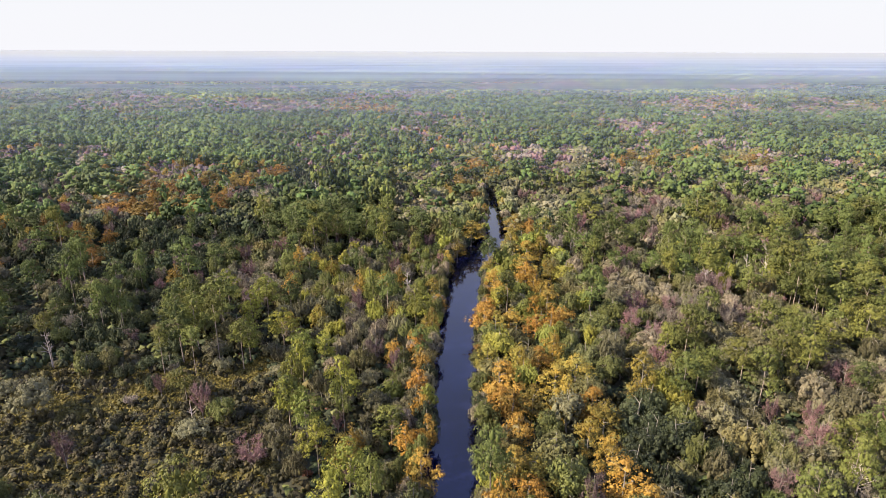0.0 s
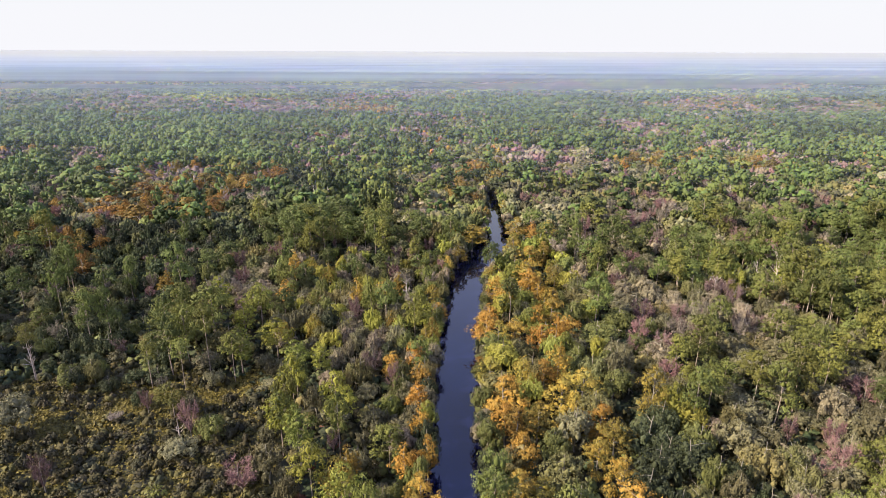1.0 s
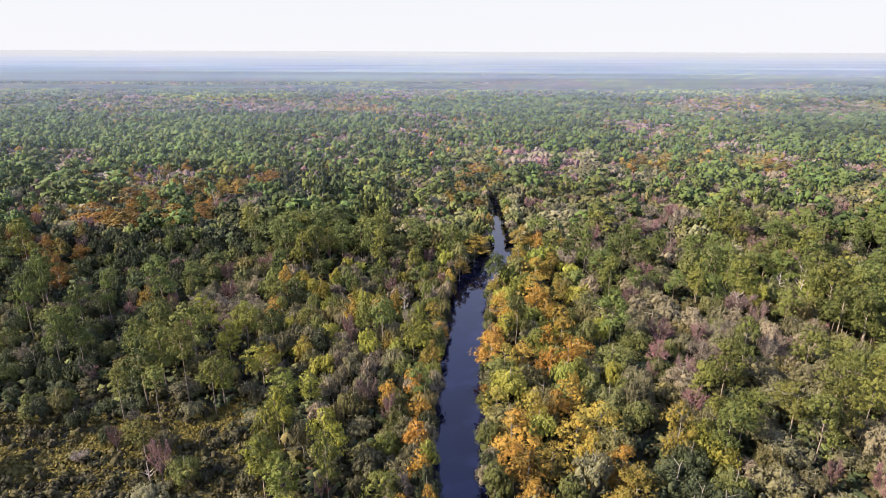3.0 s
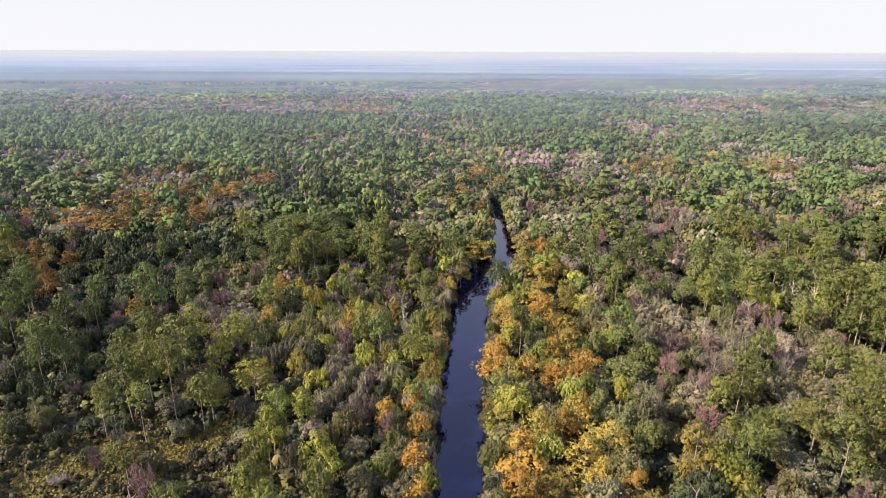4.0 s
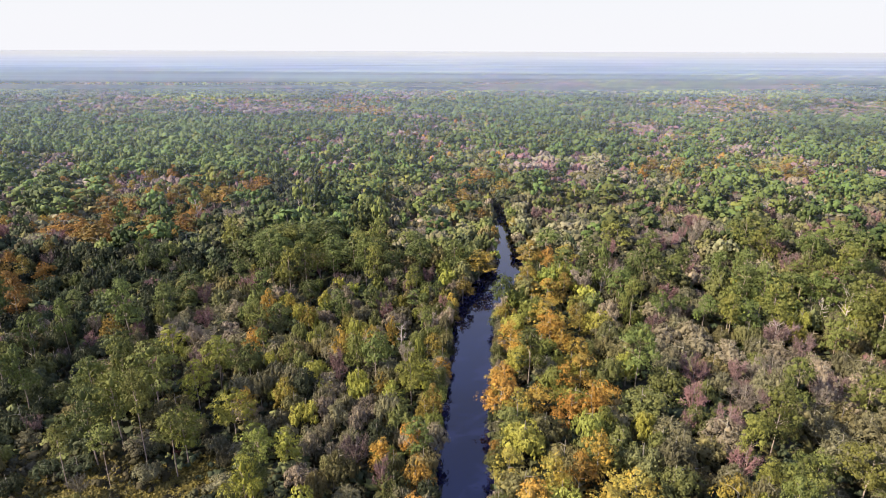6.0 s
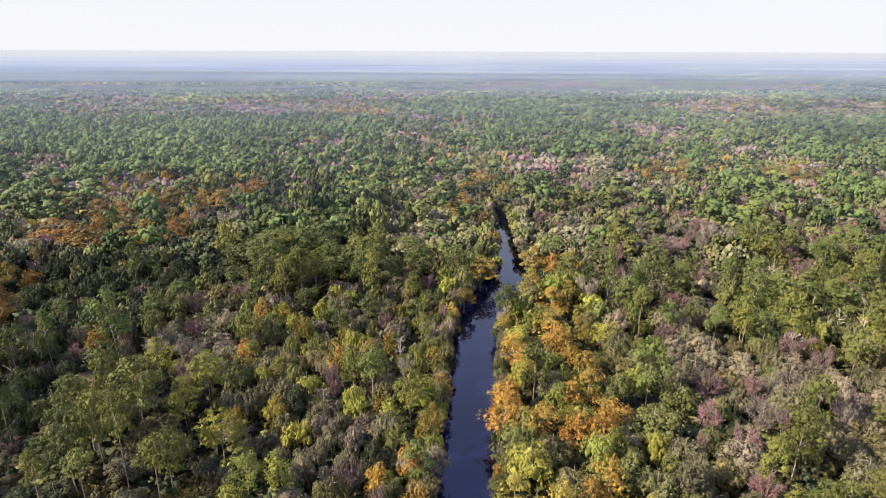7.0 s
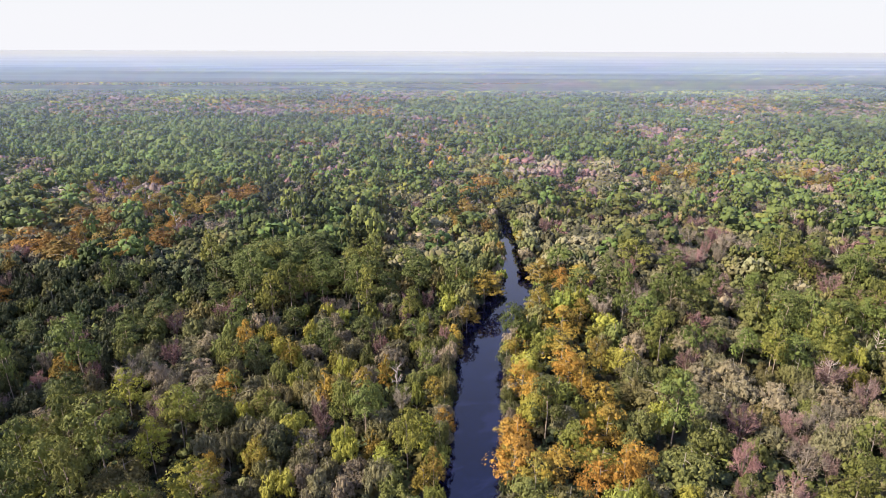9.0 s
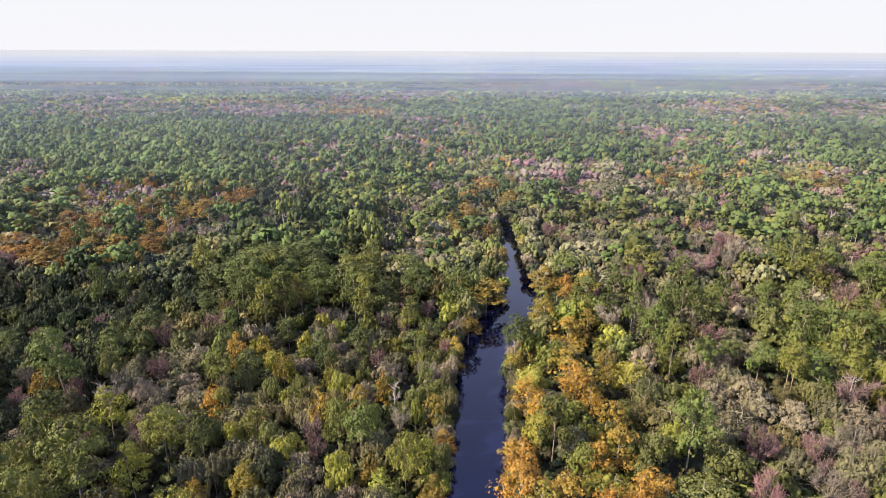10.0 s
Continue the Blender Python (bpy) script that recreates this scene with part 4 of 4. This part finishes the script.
# low bushes under and between the trees of the near stretch
low = []
for y in np.concatenate([np.arange(-30, 300, 3.8), np.arange(300, 560, 6.0)]):
    for x in np.arange(min(-85, -0.80 * y - 20), max(85, 0.80 * y + 20), 4.0 if y < 300 else 6.4):
        px, py = x + rng.uniform(-1.5, 1.5), y + rng.uniform(-1.5, 1.5)
        if off_river(px, py) > 0.3 and in_meadow(px, py) < rng.uniform(0.2, 0.9):
            kind, tint = [("shrub", "a"), ("oak", "c"), ("oak", "a"), ("oak", "b")][rng.choice(4, p=[0.4, 0.3, 0.2, 0.1])]
            if in_glade(px, py) > 0.3 and kind == "oak":
                kind, tint = "shrub", "b" if tint == "c" else "a"
            big = 1.9 if py > 300 else 1.0 if in_glade(px, py) > 0.3 else 1.45
            low.append((px, py, big * rng.uniform(1.4, 2.6), big * rng.uniform(1.6, 3.8), kind, tint))
woods("undergrowth", "dense low bushes and saplings between the trees", [t for t in low if t[1] < 300], 8, 0.33, 6, 22, 0.18)
woods("undergrowth", "understorey of saplings and bushes beneath the canopy", [t for t in low if t[1] >= 300], 7, 0.4, 6)

start = len(trees)
sow(520, 4800, lambda y: 8.6 + (y - 520) * 0.0026 if y < 1400 else 10.9 + (y - 1400) * 0.0045 if y < 1950 else 17.0 if y < 3700 else 24.0, lambda y: -0.79 * y - 20, lambda y: 0.79 * y + 20)
edge = np.random.default_rng(5)
belts = ([], [], [], [], [])
for t in trees[start:]:
    y = t[1] * (1 + edge.normal(0, 0.09)) + 60 * noise.noise(Vector((t[0] / 160, t[1] / 160, 2)))
    belts[0 if y < 760 else 1 if y < 1050 else 2 if y < 1400 else 3 if y < 1950 else 4].append(t)
woods("far_woodland", "unbroken mixed pine and hardwood forest further off", belts[0], 27, 0.25, 9, 12, 0.14, foot=0.35)
woods("far_woodland", "unbroken forest canopy of pines and bare hardwoods", belts[1], 16, 0.32, 9, foot=0.4)
woods("distant_woodland", "distant grey-green canopy of pines and hardwoods", belts[2], 7, 0.46, 8, foot=0.5)
woods("distant_woodland", "pale bluish canopy of pines and hardwoods on the plain", belts[3], 4, 0.62, 8, foot=0.5)
woods("distant_woodland", "pale forest canopy far out on the plain", belts[4], 2, 0.74, 8, foot=0.5)

start = len(trees)
sow(-140, -40, 9.0, lambda y: -330, lambda y: 330)
sow(-40, 83, 6.6, lambda y: -112, lambda y: 112)
sow(-40, 83, 9.0, lambda y: -330, lambda y: -112)
sow(-40, 83, 9.0, lambda y: 112, lambda y: 330)
sow(92, 420, 9.0, lambda y: -340, lambda y: -0.80 * y - 30)
sow(92, 420, 9.0, lambda y: 0.80 * y + 30, lambda y: 340)
woods("surrounding_woodland", "forest that goes on on all sides of the creek", [t for t in trees[start:] if abs(t[0]) > 110 or t[1] < -40], 15, 0.33, 6, 10, 0.18)
woods("surrounding_woodland", "mixed woodland on both banks of the creek", [t for t in trees[start:] if abs(t[0]) <= 110 and t[1] >= -40], 0, 0, 5, trunks=True, fine=320)

# ------------------------------------------------------------------ palmettos of the glade
pieces = []
for i in range(34000):
    x, y = rng.uniform(-170, -42), rng.uniform(90, 200)
    if in_meadow(x, y) < rng.uniform(0.05, 0.6) and not (in_glade(x, y) > 0.02 and rng.uniform() < 0.4):
        continue
    k = 7
    a = rng.uniform(0, 6.28) + np.arange(k) * 6.28 / k
    s_, z = rng.uniform(0.55, 1.0), rng.uniform(0.5, 1.0)
    d = np.stack([np.cos(a), np.sin(a), 0 * a], 1)
    e = np.stack([-np.sin(a), np.cos(a), 0 * a], 1)
    c = np.array([x, y, 0.45 + z])
    droop = rng.normal(0, 0.45, (k, 1)) * s_ * np.array([[0, 0, 1.0]])
    v = np.stack([c + d * 0.1 * s_, c + d * s_ * 0.85 + e * 0.3 * s_ + droop, c + d * s_ * 0.85 - e * 0.3 * s_ + droop * rng.uniform(-0.5, 1.0, (k, 1))], 1).reshape(-1, 3)
    pieces.append((v, np.arange(3 * k).reshape(k, 3)))
pv, pt = join(pieces)
tagged(new("palmetto_scrub", mesh_from("palmetto_scrub", pv, pt, [PALMETTO])), "yellow-green palmetto scrub covering the open glade", "scrub", kind="stuff")

# ------------------------------------------------------------------ dead trees
# x, y, height, spread
SNAGS = [(-70, 142, 8, 1.6), (-128, 172, 15, 2.2), (-85, 388, 19, 1.8), (-72, 370, 19, 2.2), (-138, 373, 19, 4.6), (143, 247, 17, 5.6), (136, 249, 14, 3.0), (150, 244, 14, 3.0), (200, 388, 19, 4.0),
         (189, 389, 18, 3.6), (171, 326, 17, 1.4), (-15, 230, 13, 2.8), (64, 277, 16, 4.2), (92, 107, 14, 3.4), (111, 233, 13, 4.4)]


def make_snag(x, y, h, spread, seed):
    """A leafless dead tree: a pale trunk and crooked limbs, each forked once."""
    r = np.random.default_rng(seed)
    root = tagged(new("dead_tree"), "dead standing tree, bleached grey and leafless", "dead tree", "dead trees of the swamp forest")
    lean = r.normal(0, 0.03, 2) * h
    zs = np.array([0, 0.05, 0.35, 0.65, 0.85, 1.0])
    pts = np.stack([lean[0] * zs, lean[1] * zs, zs * h], 1) + np.vstack([np.zeros(3), r.normal(0, 0.07, (5, 3))])
    v, t = tube(pts, np.array([0.27, 0.20, 0.16, 0.13, 0.09, 0.03]), 7)
    new("trunk", mesh_from("trunk", v, t, [BARK_DEAD], smooth=np.ones(len(t)))).parent = root
    for i in range(13 if spread > 2 else 6):
        f0 = r.uniform(0.42, 0.93)
        p = np.array([np.interp(f0, zs, pts[:, 0]), np.interp(f0, zs, pts[:, 1]), np.interp(f0, zs, pts[:, 2])])
        a = i * 2.4 + r.uniform(-0.4, 0.4)
        reach = spread * r.uniform(0.6, 1.0) * (1.25 - f0 * 0.6)
        q = p + np.array([math.cos(a) * reach, math.sin(a) * reach, reach * r.uniform(0.5, 1.3)])
        m = p * 0.5 + q * 0.5 + r.normal(0, 0.12, 3)
        boughs = [tube([p, m, q], [0.085, 0.06, 0.02], 4)]
        for u in (0.3, 0.55, 0.8):                     # twigs fork off on both sides
            w = p + (q - p) * u
            tip = w + (q - p) * r.uniform(0.2, 0.42) + r.normal(0, 0.16 * spread, 3)
            boughs.append(tube([w, w * 0.5 + tip * 0.5 + r.normal(0, 0.06, 3), tip], [0.05, 0.035, 0.012], 3))
        v, t = join(boughs)
        new("limb", mesh_from("limb", v, t, [BARK_DEAD])).parent = root
    root.location = (x, y, 0.2)


for i, q in enumerate(SNAGS):
    make_snag(*q, 300 + i)
